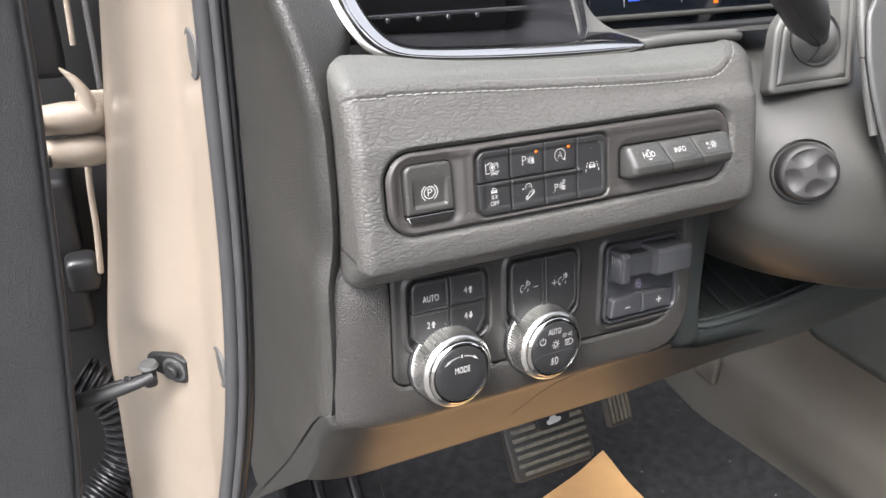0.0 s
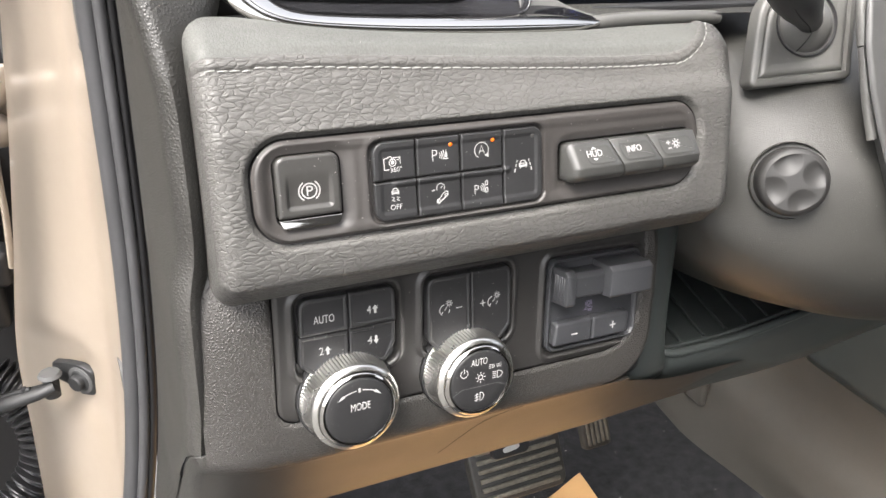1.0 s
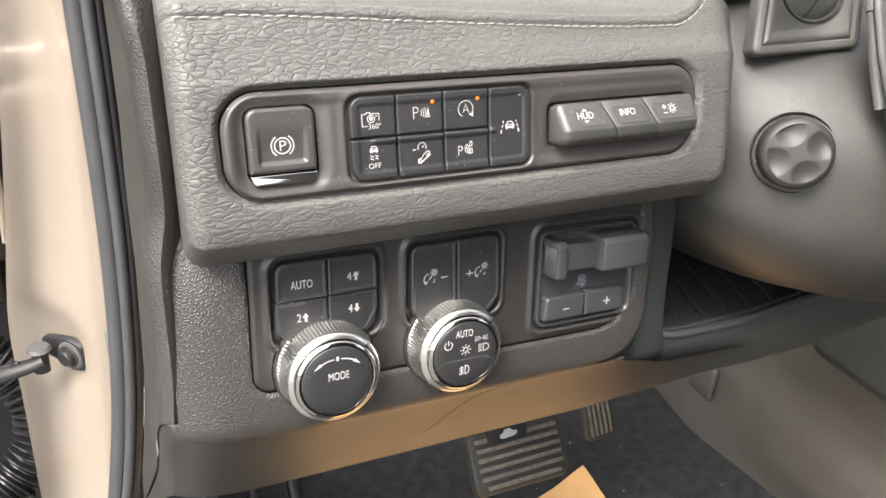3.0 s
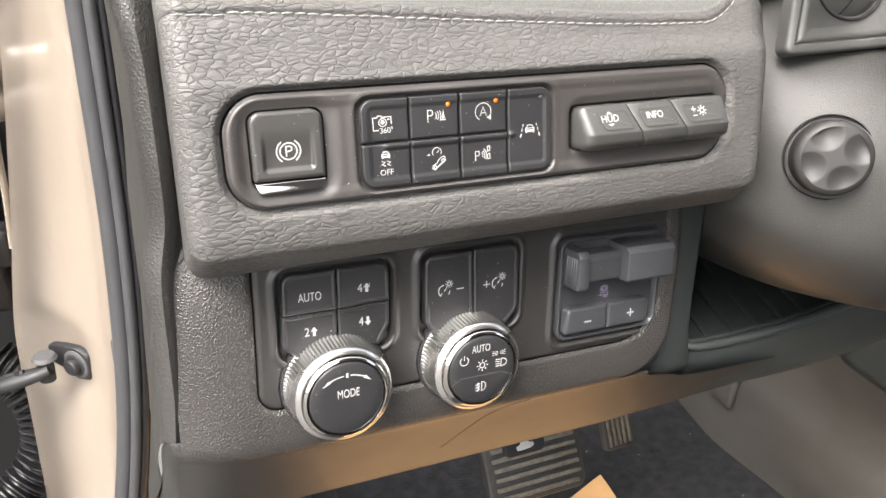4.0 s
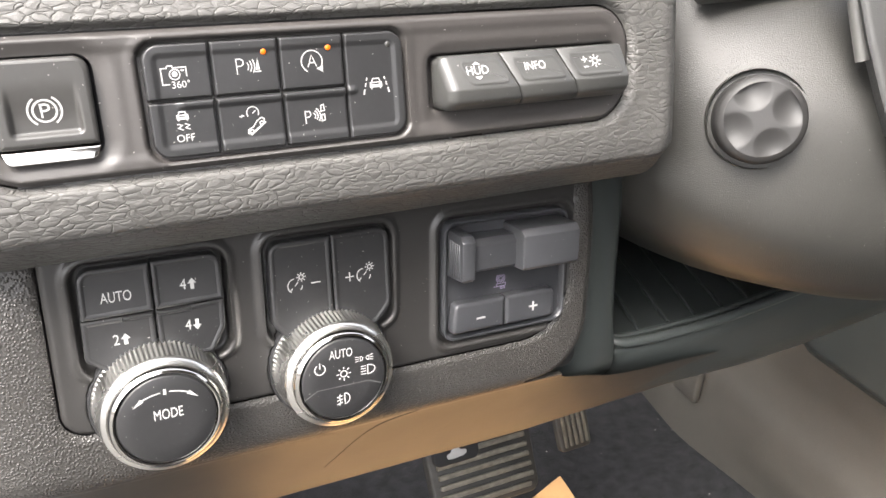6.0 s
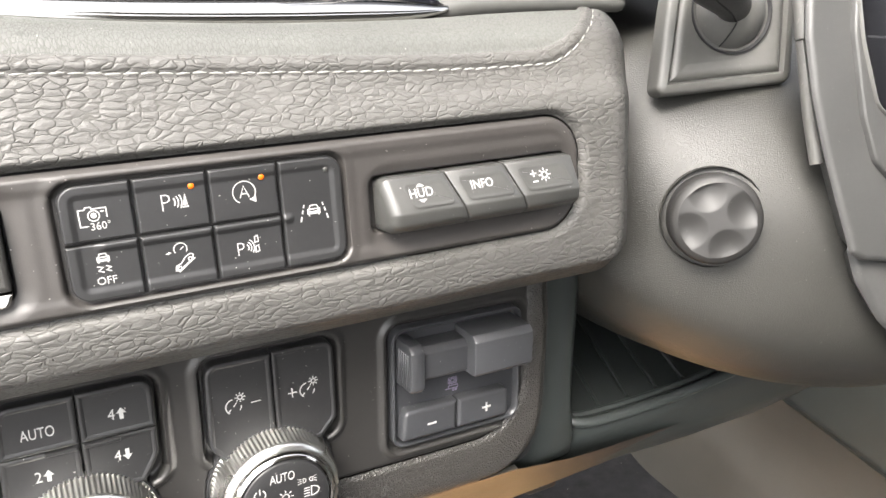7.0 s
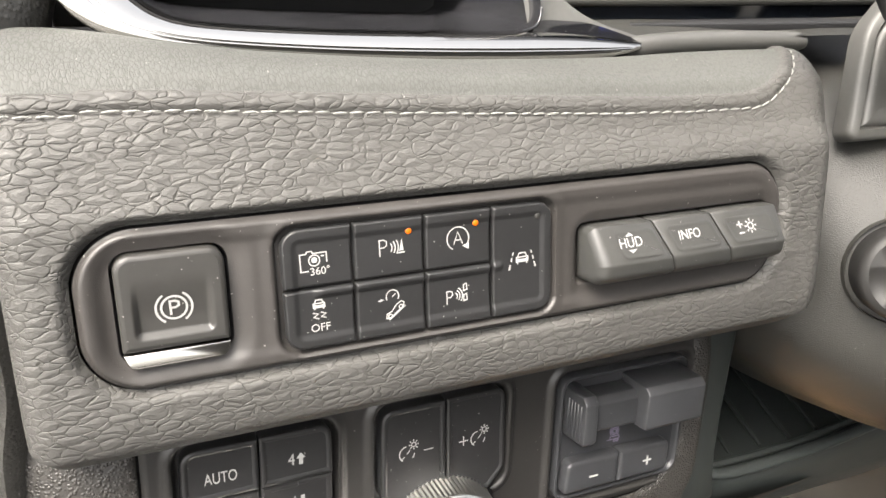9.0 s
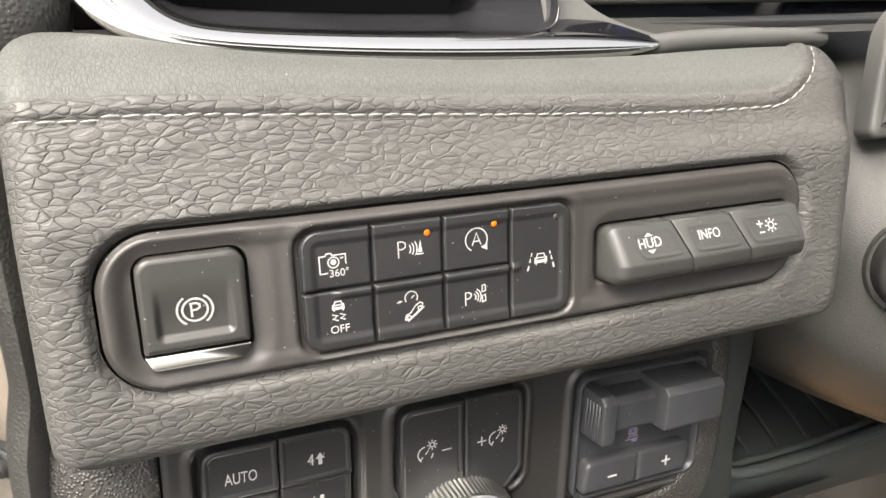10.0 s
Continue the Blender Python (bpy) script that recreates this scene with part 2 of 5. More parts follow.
def lathe(name, profile, mat, n=64, wobble=None, cap=True, sharp=40):
    """A turned solid: profile of (radius, height) in mm. wobble(k, angle index) changes the radius of ring k."""
    verts, faces = [], []
    for k, (r, w) in enumerate(profile):
        for i in range(n):
            a = 2 * math.pi * i / n
            q = r + (wobble(k, i) if wobble else 0)
            verts.append(Vector((q * math.cos(a), q * math.sin(a), w)) * MM)
    for k in range(len(profile) - 1):
        for i in range(n):
            j = (i + 1) % n
            faces.append((k * n + i, k * n + j, (k + 1) * n + j, (k + 1) * n + i))
    if cap:
        faces.append(tuple((len(profile) - 1) * n + i for i in range(n)))
    return mesh_from(name, verts, faces, mat, sharp=sharp)


def sheet(name, us, vs, place, mat, keep=None, scale=MM, sharp=60, thick=0.0):
    """A grid bent by place(u, v); keep(u, v) > 0 says which of it stays, cut along the exact line."""
    nu, nv = len(us), len(vs)
    verts, faces, cuts = [], [], {}
    value = []
    for u in us:
        for v in vs:
            verts.append(Vector(place(u, v)) * scale)
            value.append(keep(u, v) if keep else 1.0)

    def crossing(a, b):
        key = (min(a, b), max(a, b))
        if key not in cuts:
            t = value[a] / (value[a] - value[b])
            cuts[key] = len(verts)
            verts.append(verts[a].lerp(verts[b], t))
        return cuts[key]

    for i in range(nu - 1):
        for j in range(nv - 1):
            quad = (i * nv + j, (i + 1) * nv + j, (i + 1) * nv + j + 1, i * nv + j + 1)
            inside = [value[q] > 0 for q in quad]
            if all(inside):
                faces.append(quad)
            elif any(inside):
                poly = []
                for k in range(4):
                    a, b = quad[k], quad[(k + 1) % 4]
                    if value[a] > 0:
                        poly.append(a)
                    if (value[a] > 0) != (value[b] > 0):
                        poly.append(crossing(a, b))
                if len(poly) > 2:
                    faces.append(tuple(poly))
    used = sorted({v for f in faces for v in f})
    index = {v: k for k, v in enumerate(used)}
    me = mesh_from(name, [verts[v] for v in used], [tuple(index[v] for v in f) for f in faces], mat, sharp=sharp)
    return me


def span(a, b, step):
    n = max(1, int(round(abs(b - a) / step)))
    return [a + (b - a) * i / n for i in range(n + 1)]


def lerp_table(table, x):
    if x <= table[0][0]:
        return table[0][1]
    for (a, p), (b, q) in zip(table, table[1:]):
        if x <= b:
            t = (x - a) / (b - a)
            return p + (q - p) * t
    return table[-1][1]


def smooth_table(table, x, h=8.0):
    return sum(lerp_table(table, x + k * h / 2) for k in (-2, -1, 0, 1, 2)) / 5


def ease(a, b, x):
    t = max(0.0, min(1.0, (x - a) / (b - a)))
    return t * t * (3 - 2 * t)


def box_distance(u, v, u0, u1, v0, v1, r):
    qx, qy = abs(u - (u0 + u1) / 2) - (u1 - u0) / 2 + r, abs(v - (v0 + v1) / 2) - (v1 - v0) / 2 + r
    return math.hypot(max(qx, 0), max(qy, 0)) + min(max(qx, qy), 0) - r


def chain(points, steps=8):
    """A smooth line through points."""
    pts = [Vector(p) for p in points]
    ext = [pts[0] * 2 - pts[1]] + pts + [pts[-1] * 2 - pts[-2]]
    out = []
    for i in range(1, len(ext) - 2):
        p0, p1, p2, p3 = ext[i - 1:i + 3]
        for k in range(steps):
            t = k / steps
            out.append(0.5 * ((2 * p1) + (p2 - p0) * t + (2 * p0 - 5 * p1 + 4 * p2 - p3) * t * t + (3 * p1 - p0 - 3 * p2 + p3) * t ** 3))
    out.append(pts[-1])
    return out


def tube(name, line, radius, mat, n=14, flat=1.0, up=Vector((0, 0, 1)), caps=True, sharp=50):
    """A sweep along a line; radius may be a function of the position 0..1; flat squeezes it along up."""
    verts, faces, m = [], [], len(line)
    for i, p in enumerate(line):
        d = (line[min(i + 1, m - 1)] - line[max(i - 1, 0)]).normalized()
        x = d.cross(up)
        if x.length < 1e-4:
            x = d.cross(Vector((1, 0, 0)))
        x.normalize()
        y = x.cross(d)
        r = radius(i / (m - 1)) if callable(radius) else radius
        for k in range(n):
            a = 2 * math.pi * k / n
            verts.append(p + x * (r * math.cos(a)) + y * (r * flat * math.sin(a)))
    for i in range(m - 1):
        for k in range(n):
            j = (k + 1) % n
            faces.append((i * n + k, i * n + j, (i + 1) * n + j, (i + 1) * n + k))
    if caps:
        faces.append(tuple(reversed(range(n))))
        faces.append(tuple((m - 1) * n + k for k in range(n)))
    return mesh_from(name, verts, faces, mat, sharp=sharp)


def loft(name, sections, mat, closed=False, caps=False, sharp=50):
    """Skin over rows of points of equal number."""
    n, verts, faces = len(sections[0]), [], []
    for s in sections:
        verts += [Vector(p) for p in s]
    for i in range(len(sections) - 1):
        for k in range(n if closed else n - 1):
            j = (k + 1) % n
            faces.append((i * n + k, i * n + j, (i + 1) * n + j, (i + 1) * n + k))
    if caps:
        faces.append(tuple(reversed(range(n))))
        faces.append(tuple((len(sections) - 1) * n + k for k in range(n)))
    return mesh_from(name, verts, faces, mat, sharp=sharp)


def block(name, size, mat, bevel=0.003, at=(0, 0, 0), segments=3):
    bm = bmesh.new()
    bmesh.ops.create_cube(bm, size=1)
    bmesh.ops.scale(bm, vec=size, verts=bm.verts)
    if bevel:
        bmesh.ops.bevel(bm, geom=bm.edges[:], offset=bevel, segments=segments, affect="EDGES", profile=0.5)
    bmesh.ops.translate(bm, vec=at, verts=bm.verts)
    me = bpy.data.meshes.new(name)
    bm.to_mesh(me)
    bm.free()
    me.materials.append(mat)
    me.shade_smooth()
    me.set_sharp_from_angle(angle=radians(40))
    return me


def strokes(name, lines, width, mat, height=0.1):
    """A printed sign out of thin strokes (mm); a line given as ('fill', points) becomes a filled shape."""
    verts, faces = [], []
    for idx, line in enumerate(lines):
        h = height + 0.012 * (idx % 7)
        w = width
        if line[0] == "fill":
            base = len(verts)
            verts += [Vector((x, y, h)) * MM for x, y in line[1]]
            faces.append(tuple(range(base, base + len(line[1]))))
            continue
        if line[0] == "thin":
            w, line = width * 0.6, line[1]
        pts = [Vector(p) for p in line]
        closed = len(pts) > 2 and (pts[0] - pts[-1]).length < 1e-6
        if closed:
            pts = pts[:-1]
        base, n = len(verts), len(pts)
        for i, p in enumerate(pts):
            a = p - pts[i - 1] if (i or closed) else pts[1] - p
            b = pts[(i + 1) % n] - p if (i < n - 1 or closed) else p - pts[i - 1]
            a, b = a.normalized(), b.normalized()
            k = Vector((-a.y - b.y, a.x + b.x))
            k = k / max(0.5, k.length_squared / 2)
            q = Vector((0, 0))
            if not closed and i == 0:
                q = -b * w * 0.2
            if not closed and i == n - 1:
                q = a * w * 0.2
            verts += [Vector((*(p + q - k * w / 2), h)) * MM, Vector((*(p + q + k * w / 2), h)) * MM]
        for i in range(n if closed else n - 1):
            j = (i + 1) % n
            faces.append((base + 2 * i, base + 2 * j, base + 2 * j + 1, base + 2 * i + 1))
    return mesh_from(name, verts, faces, mat, smooth=False)


def arc(cx, cy, r, a0, a1, n=14, ry=None):
    return [(cx + r * math.cos(radians(a0 + (a1 - a0) * i / n)), cy + (ry or r) * math.sin(radians(a0 + (a1 - a0) * i / n))) for i in range(n + 1)]


def ring(cx, cy, r, n=22):
    pts = arc(cx, cy, r, 0, 360, n)
    return pts[:-1] + [pts[0]]


def dot(cx, cy, r, n=14):
    return ("fill", arc(cx, cy, r, 0, 360, n)[:-1])


def lettering(name, text, height, mat, bold=0.0, squeeze=1.0):
    """Words as a flat mesh, centred, with capitals of that height in mm."""
    cu = bpy.data.curves.new(name, "FONT")
    cu.body, cu.align_x, cu.align_y = text, "CENTER", "CENTER"
    cu.size = height * MM / 0.69
    cu.offset = bold * MM
    cu.extrude = 0.00004
    cu.resolution_u = 4
    ob = bpy.data.objects.new(name, cu)
    scene.collection.objects.link(ob)
    me = bpy.data.meshes.new_from_object(ob.evaluated_get(bpy.context.evaluated_depsgraph_get()))
    bpy.data.objects.remove(ob)
    bpy.data.curves.remove(cu)
    for v in me.vertices:
        v.co.x *= squeeze
    me.name = name
    me.materials.clear()
    me.materials.append(mat)
    return me


def at(u, v, w=0.0, turn=0.0):
    return Matrix.Translation((u * MM, v * MM, w * MM)) @ Matrix.Rotation(radians(turn), 4, "Z")

# ---- setting ----
ground = thing("ground", "grey asphalt ground outside the open door", "ground", kind="structure",
               me=sheet("ground", span(-60, 60, 12), span(-60, 60, 12), lambda u, v: (u, v, -0.52), ASPHALT, scale=1.0))


def floor_height(x, y):
    return 0.30 * ease(0.56, 0.95, y) * (y - 0.56) / 0.3 if y > 0.56 else 0.0


floor = thing("floor", "dark charcoal carpet of the driver's footwell with specks of lint", "carpet", kind="structure",
              me=sheet("floor", span(-0.16, 1.3, 0.05), span(-1.2, 0.95, 0.04), lambda u, v: (u, v, floor_height(u, v)), CARPET, scale=1.0))
thing("wall_front", "dark carpeted bulkhead behind the pedals", "wall", kind="structure",
                 me=block("wall_front", (1.6, 0.03, 0.95), CARPET, 0.004, (0.55, 0.97, 0.35)))
# Unseen roof slab, placed where it limits sky light on the dashboard.
roof = thing("ceiling", "plain pale slab overhead, unseen, placed to hold back sky light", "ceiling", kind="structure",
             me=block("ceiling", (1.40, 1.36, 0.04), HEADLINER, 0.015, (0.74, -1.02, 1.40)))
# Unseen closing wall, added to keep low light out on the far side.
thing("wall_far", "plain dark unseen wall, added to close the far side", "wall", kind="structure",
                 me=block("wall_far", (0.04, 2.1, 0.95), CONSOLE, 0.01, (1.42, -0.2, 0.42)))
# Unseen wall in place of seats; blocks light and reflections from behind.
back_wall = thing("wall_back", "plain dark wall behind, unseen, added to cut light and reflections", "wall", kind="structure",
                  me=block("wall_back", (1.40, 0.05, 1.38), CONSOLE, 0.01, (0.72, -0.74, 0.69)))

# Unseen slab, added to hold windscreen sky off pad and vent; near-black in reflections.
thing("dashboard_top", "plain dark unseen slab, added to block windscreen light from the dashboard", "dashboard", kind="structure",
             me=block("dashboard_top", (1.5, 0.62, 0.03), DARK, 0.012, (0.66, 0.53, 0.885)))

# ---- upper pad of the dashboard ----
SEAM = [(-135, 49), (-121, 48.6), (-87, 47.5), (-46, 45), (2, 42.1), (59, 39.2), (87, 38.7), (140, 38.7)]
BACK = [(-135, 66), (-121, 68), (-108, 69), (-95, 66.5), (-70, 62), (-40, 58.8), (13, 56), (53, 55.3), (72, 56), (95, 57), (140, 56)]


def pad_profile(u):
    s, b = smooth_table(SEAM, u, 14), smooth_table(BACK, u, 14)
    ctrl = [(b - 9, -56), (b, -32), (s + 11, -13.5), (s + 4, -8), (s - 5, -4.6), (28, -0.8), (21, 0.6), (0, 0.8), (-21, 0.6), (-30, 0), (-36.5, -2), (-40, -6.5), (-45, -15), (-49, -25), (-51, -44)]
    return chain([(0, a, c) for a, c in ctrl], 10)


def ellipse_side(u, a):
    """Distance above the stitched seam, which turns upwards at the inner end; a: way up from the seam."""
    if u <= 97:
        return a
    if a < 33:
        return 30 * (1 - math.sqrt(((u - 97) / 26) ** 2 + ((33 - a) / 33) ** 2))
    return 123 - u


def pad_ends(t):
    """Plan of the pad: side position and set-back along its length."""
    r0, r1 = 8.0, 12.5
    if t < -116:
        k = min(1.0, (-116 - t) / 13)
        a = k * math.pi / 2
        extra = max(0.0, -129 - t)
        return -116 - r0 * math.sin(a), r0 * (1 - math.cos(a)) + extra, k
    if t > 123.5:
        k = min(1.0, (t - 123.5) / 19)
        a = k * math.pi / 2
        extra = max(0.0, t - 142.5)
        return 123.5 + r1 * math.sin(a), r1 * (1 - math.cos(a)) + extra, k
    return t, 0.0, 0.0


pad_cache = {}


def pad_row(t):
    if t in pad_cache:
        return pad_cache[t]
    u, shift, k = pad_ends(t)
    line = pad_profile(u)
    seam_v = smooth_table(SEAM, u, 14)
    ways, total, start = [], 0.0, None
    for i, p in enumerate(line):
        if i:
            total += (p - line[i - 1]).length
        ways.append(total)
        if start is None and p.y < seam_v:
            start = total
    rows = []
    for i, p in enumerate(line):
        d = (line[min(i + 1, len(line) - 1)] - line[max(i - 1, 0)]).normalized()
        nrm = Vector((0, d.z, -d.y))
        a = start - ways[i]
        rows.append((p, nrm, a))
    pad_cache[t] = (u, shift, k, rows)
    return pad_cache[t]


PAD_T = span(-180, -132, 8) + span(-129, 142.5, 1.2) + span(144.0, 158, 2) + span(162, 192, 8)
PAD_N = len(pad_profile(0.0))


def pad_step(t, i):
    u, shift, k, rows = pad_row(t)
    j = min(int(i), PAD_N - 2)
    f = i - j
    (p, n0, a0), (q, n1, a1) = rows[j], rows[j + 1]
    return u, shift, k, p.lerp(q, f), n0.lerp(n1, f).normalized(), a0 + (a1 - a0) * f


def hole(u, v):
    return box_distance(u, v, -109.2, 109.4, -20.3, 21.3, 15)


def pad_place(t, i):
    u, shift, k, p, nrm, a = pad_step(t, i)
    g = ellipse_side(u, a)
    h = -0.55 * math.exp(-(g / 0.7) ** 2) + 0.75 * ease(0.3, 2.0, g) * (1 - ease(4.6, 5.6, g)) - 0.35 * ease(5.0, 5.8, g)
    fold = p.y + 37.6
    h -= 2.0 * math.exp(-(fold / 0.75) ** 2) * ease(-12, -9, p.z) + 0.9 * ease(0.4, -1.2, fold) * ease(-30, -12, p.z)
    h += 0.5 * noise.noise(Vector((u * 0.02, p.y * 0.04, 3.0)))
    core = Vector((0, 5, -48))
    edge = p - nrm * min(shift, 9.0)
    if shift > 9.0:
        edge = edge.lerp(core, min(0.25, (shift - 9.0) / 200)) + Vector((0, 0, 9.0 - shift))
    p = edge
    d = hole(u, p.y) if (p.z > -4 and -112 < u < 115) else 50
    roll = -3.2 * (1 - ease(0.0, 2.6, d)) if d < 2.6 else 0.0
    flare = 0.5 * max(0.0, -p.z - 4) * ease(75, 122, u)
    return (u + min(flare, 22), p.y + nrm.y * h, p.z + nrm.z * h + roll)


def pad_keep_front(t, i):
    u, shift, k, p, nrm, a = pad_step(t, i)
    g = 5.6 - ellipse_side(u, a)
    d = hole(u, p.y) - 0.2 if p.z > -6 else 50
    return min(g, d)


def pad_keep_top(t, i):
    u, shift, k, p, nrm, a = pad_step(t, i)
    return ellipse_side(u, a) - 5.6


pad = thing("dashboard_pad", "dark grey stitched leather pad round the upper switches", "dashboard", UP)
PAD_I = span(0, PAD_N - 1, 0.8)
part("front_skin", sheet("front_skin", PAD_T, PAD_I, pad_place, LEATHER, pad_keep_front), pad, "coarse-grained dark grey leather")
part("top_skin", sheet("top_skin", PAD_T, PAD_I, pad_place, LEATHER_TOP, pad_keep_top), pad, "finer-grained leather top")


def seam_point(t):
    """Where the seam runs: t is the way along the pad, past 87 it turns up and back."""
    if t <= 97:
        u, a = t, 0.0
    else:
        ang = min((t - 97) / 46.0, 1.0) * math.pi / 2
        u, a = 97 + 26 * math.sin(ang), 33 * (1 - math.cos(ang))
    uu, shift, k, rows = pad_row(min(PAD_T, key=lambda x: abs(x - u)))
    for (p, n0, a0), (q, n1, a1) in zip(rows, rows[1:]):
        if a0 >= a >= a1:
            f = (a0 - a) / max(1e-6, a0 - a1)
            pt = p.lerp(q, f)
            flare = 0.5 * max(0.0, -pt.z - 4) * ease(75, 122, u)
            return Vector((u + min(flare, 22), pt.y + n0.y * 0.1, pt.z + n0.z * 0.1))
    return None


def stitch_mesh():
    line = [Vector((x, 0, 0.25 - 0.35 * (x / 1.9) ** 2)) * MM for x in (-1.9, -1.3, -0.6, 0, 0.6, 1.3, 1.9)]
    return tube("stitch", line, lambda s: 0.00030 * (0.55 + 0.45 * math.sin(math.pi * min(1, max(0, s)))), THREAD, n=6)


stitch = stitch_mesh()
t = -118.0
while t < 139:
    a, b = seam_point(t), seam_point(t + 1.2)
    if a and b:
        d = (b - a).normalized()
        z = Vector((0, 0.35, 0.94))
        y = z.cross(d).normalized()
        z = d.cross(y)
        tilt = Matrix.Rotation(random.uniform(-0.06, 0.06) + 0.05, 3, z)
        m = (tilt @ Matrix((d, y, z)).transposed()).to_4x4()
        m.translation = (a + z * 0.15 + y * random.uniform(-0.12, 0.12)) * MM
        part("stitch", stitch, pad, "", m)
    t += 4.55

# ---- upper switch panel ----
upper = thing("upper_switch_panel", "dark grey plastic switch panel set into the leather pad", "switch panel", UP)


def plaque_height(u, v):
    d = box_distance(u, v, -108.6, 108.8, -19.8, 20.8, 14.5)
    h = -1.6 + 2.2 * ease(0.0, -1.6, d) - 0.5 * ease(-3.5, -6.5, d)
    e = box_distance(u, v, -100.4, -73.0, -13.2, 15.5, 4.5)
    h -= 1.6 * (1 - ease(0.0, 6.0, e))
    c = box_distance(u, v, -61.2, 19.8, -16.8, 17.2, 5)
    h += 0.45 * ease(4.6, 1.4, c)
    h -= 2.5 * ease(0.9, 0.0, c)
    r = box_distance(u, v, 29.0, 105, -15.5, 8.5, 6)
    h -= 1.2 * ease(4.0, -1.0, r)
    k = box_distance(u, v, 29.0, 102.2, -10.0, 7.6, 2)
    h -= 4.0 * ease(0.8, -0.3, k)
    return h


def plaque_keep(u, v):
    e = box_distance(u, v, -100.4, -73.0, -13.2, 15.5, 4.5)
    return min(-box_distance(u, v, -108.6, 108.8, -19.8, 20.8, 14.5), e)


part("faceplate", sheet("faceplate", span(-108.7, 108.9, 0.7), span(-19.9, 20.9, 0.6), lambda u, v: (u, v, plaque_height(u, v)), PLAQUE, plaque_keep), upper)
part("backing", stepped("backing", rect(-109, 109.2, -20.2, 21.2, 14), [(0, -9), (0, -7.0)], DARK), upper)

epb = part("parking_brake_button", stepped("parking_brake_button", fillet([(-99.6, -9.2), (-74.2, -9.2), (-74.0, 14.9), (-99.6, 14.9)], [0.6, 0.6, 4, 4], 8),
           [(0, -6), (0, 0.3), (0.2, 0.9), (0.7, 1.3), (1.4, 1.45)], BUTTON_EPB, cap=False), upper, "square dark grey push button")


def epb_face(u, v):
    inner = box_distance(u, v, -95.6, -78.2, -5.6, 30, 1.0)
    return (u, v, 1.45 - 1.5 * ease(9.5, -3.0, v) * ease(0.9, -0.9, inner))


part("face", sheet("face", span(-98.3, -75.4, 0.35), span(-7.9, 13.6, 0.35), epb_face, BUTTON_EPB, lambda u, v: -box_distance(u, v, -98.25, -75.5, -7.85, 13.55, 2.7 if v > 4 else 0.1)), epb)
part("chrome_strip", stepped("chrome_strip", fillet([(-98.4, -13.5), (-75.6, -13.5), (-74.0, -9.8), (-99.7, -9.7)], [2.4, 2.4, 0.3, 0.3], 6),
     [(0, -6), (0, 0.3), (0.25, 0.62), (0.6, 0.7)], CHROME, lift=lambda u, v: -(v + 9.7) * 0.2), epb, "bright chrome strip")
P_SIGN = [ring(0, 0, 3.0, 28), arc(0, 0, 4.25, 125, 235), arc(0, 0, 4.25, -55, 55), [(-0.85, -1.75), (-0.85, 1.75), (0.4, 1.75), (1.15, 1.3), (1.15, 0.45), (0.4, 0.0), (-0.85, 0.0)]]
part("symbol", strokes("symbol", P_SIGN, 0.55, WHITE), epb, "white parking brake sign", at(-86.8, 0.8, 0.40, 1.5) @ Matrix.Rotation(radians(7.5), 4, "X"))

CAR_BACK = [[(-1.9, -0.9), (-1.9, 0.5), (1.9, 0.5), (1.9, -0.9), (-1.9, -0.9)], [(-1.5, 0.5), (-1.0, 1.7), (1.0, 1.7), (1.5, 0.5)], [(-1.5, -0.9), (-1.5, -1.5)], [(1.5, -0.9), (1.5, -1.5)],
            ("fill", [(-1.9, -0.9), (-1.9, 0.4), (-0.9, -0.1), (0.9, -0.1), (1.9, 0.4), (1.9, -0.9)])]


def shifted(lines, dx, dy, k=1.0):
    out = []
    for ln in lines:
        if ln[0] in ("fill", "thin"):
            out.append((ln[0], [(x * k + dx, y * k + dy) for x, y in ln[1]]))
        else:
            out.append([(x * k + dx, y * k + dy) for x, y in ln])
    return out


CAMERA = [[(-1.6, -2.2), (-3.6, -2.2), (-3.6, 2.4), (-2.0, 2.4), (-1.7, 3.0), (-0.4, 3.0), (-0.2, 2.4), (3.4, 2.4), (3.4, -0.2)], ring(0.1, 0.5, 1.45, 18), dot(0.1, 0.6, 0.8), ("fill", [(1.9, 1.3), (2.8, 1.3), (2.8, 1.7), (1.9, 1.7)])]
ALERT = [[(-2.9, -2.1), (-2.9, 2.3), (-1.7, 2.3), (-0.9, 1.8), (-0.9, 0.7), (-1.7, 0.2), (-2.9, 0.2)], arc(-1.3, 0.0, 1.9, -35, 35, 6), arc(-1.3, 0.0, 2.8, -33, 33, 6), arc(-1.3, 0.0, 3.7, -30, 30, 6),
         ("fill", [(2.6, -1.2), (3.9, -1.2), (3.4, 2.2)]), ("fill", [(2.3, -1.9), (4.2, -1.9), (4.2, -1.5), (2.3, -1.5)])]
STOPSTART = [arc(0, 0, 3.3, 240, -48, 26), ("fill", [(1.2, -2.2), (3.2, -3.4), (3.3, -1.5)]), [(-1.3, -1.5), (0, 1.9), (1.3, -1.5)], [(-0.8, -0.4), (0.8, -0.4)]]
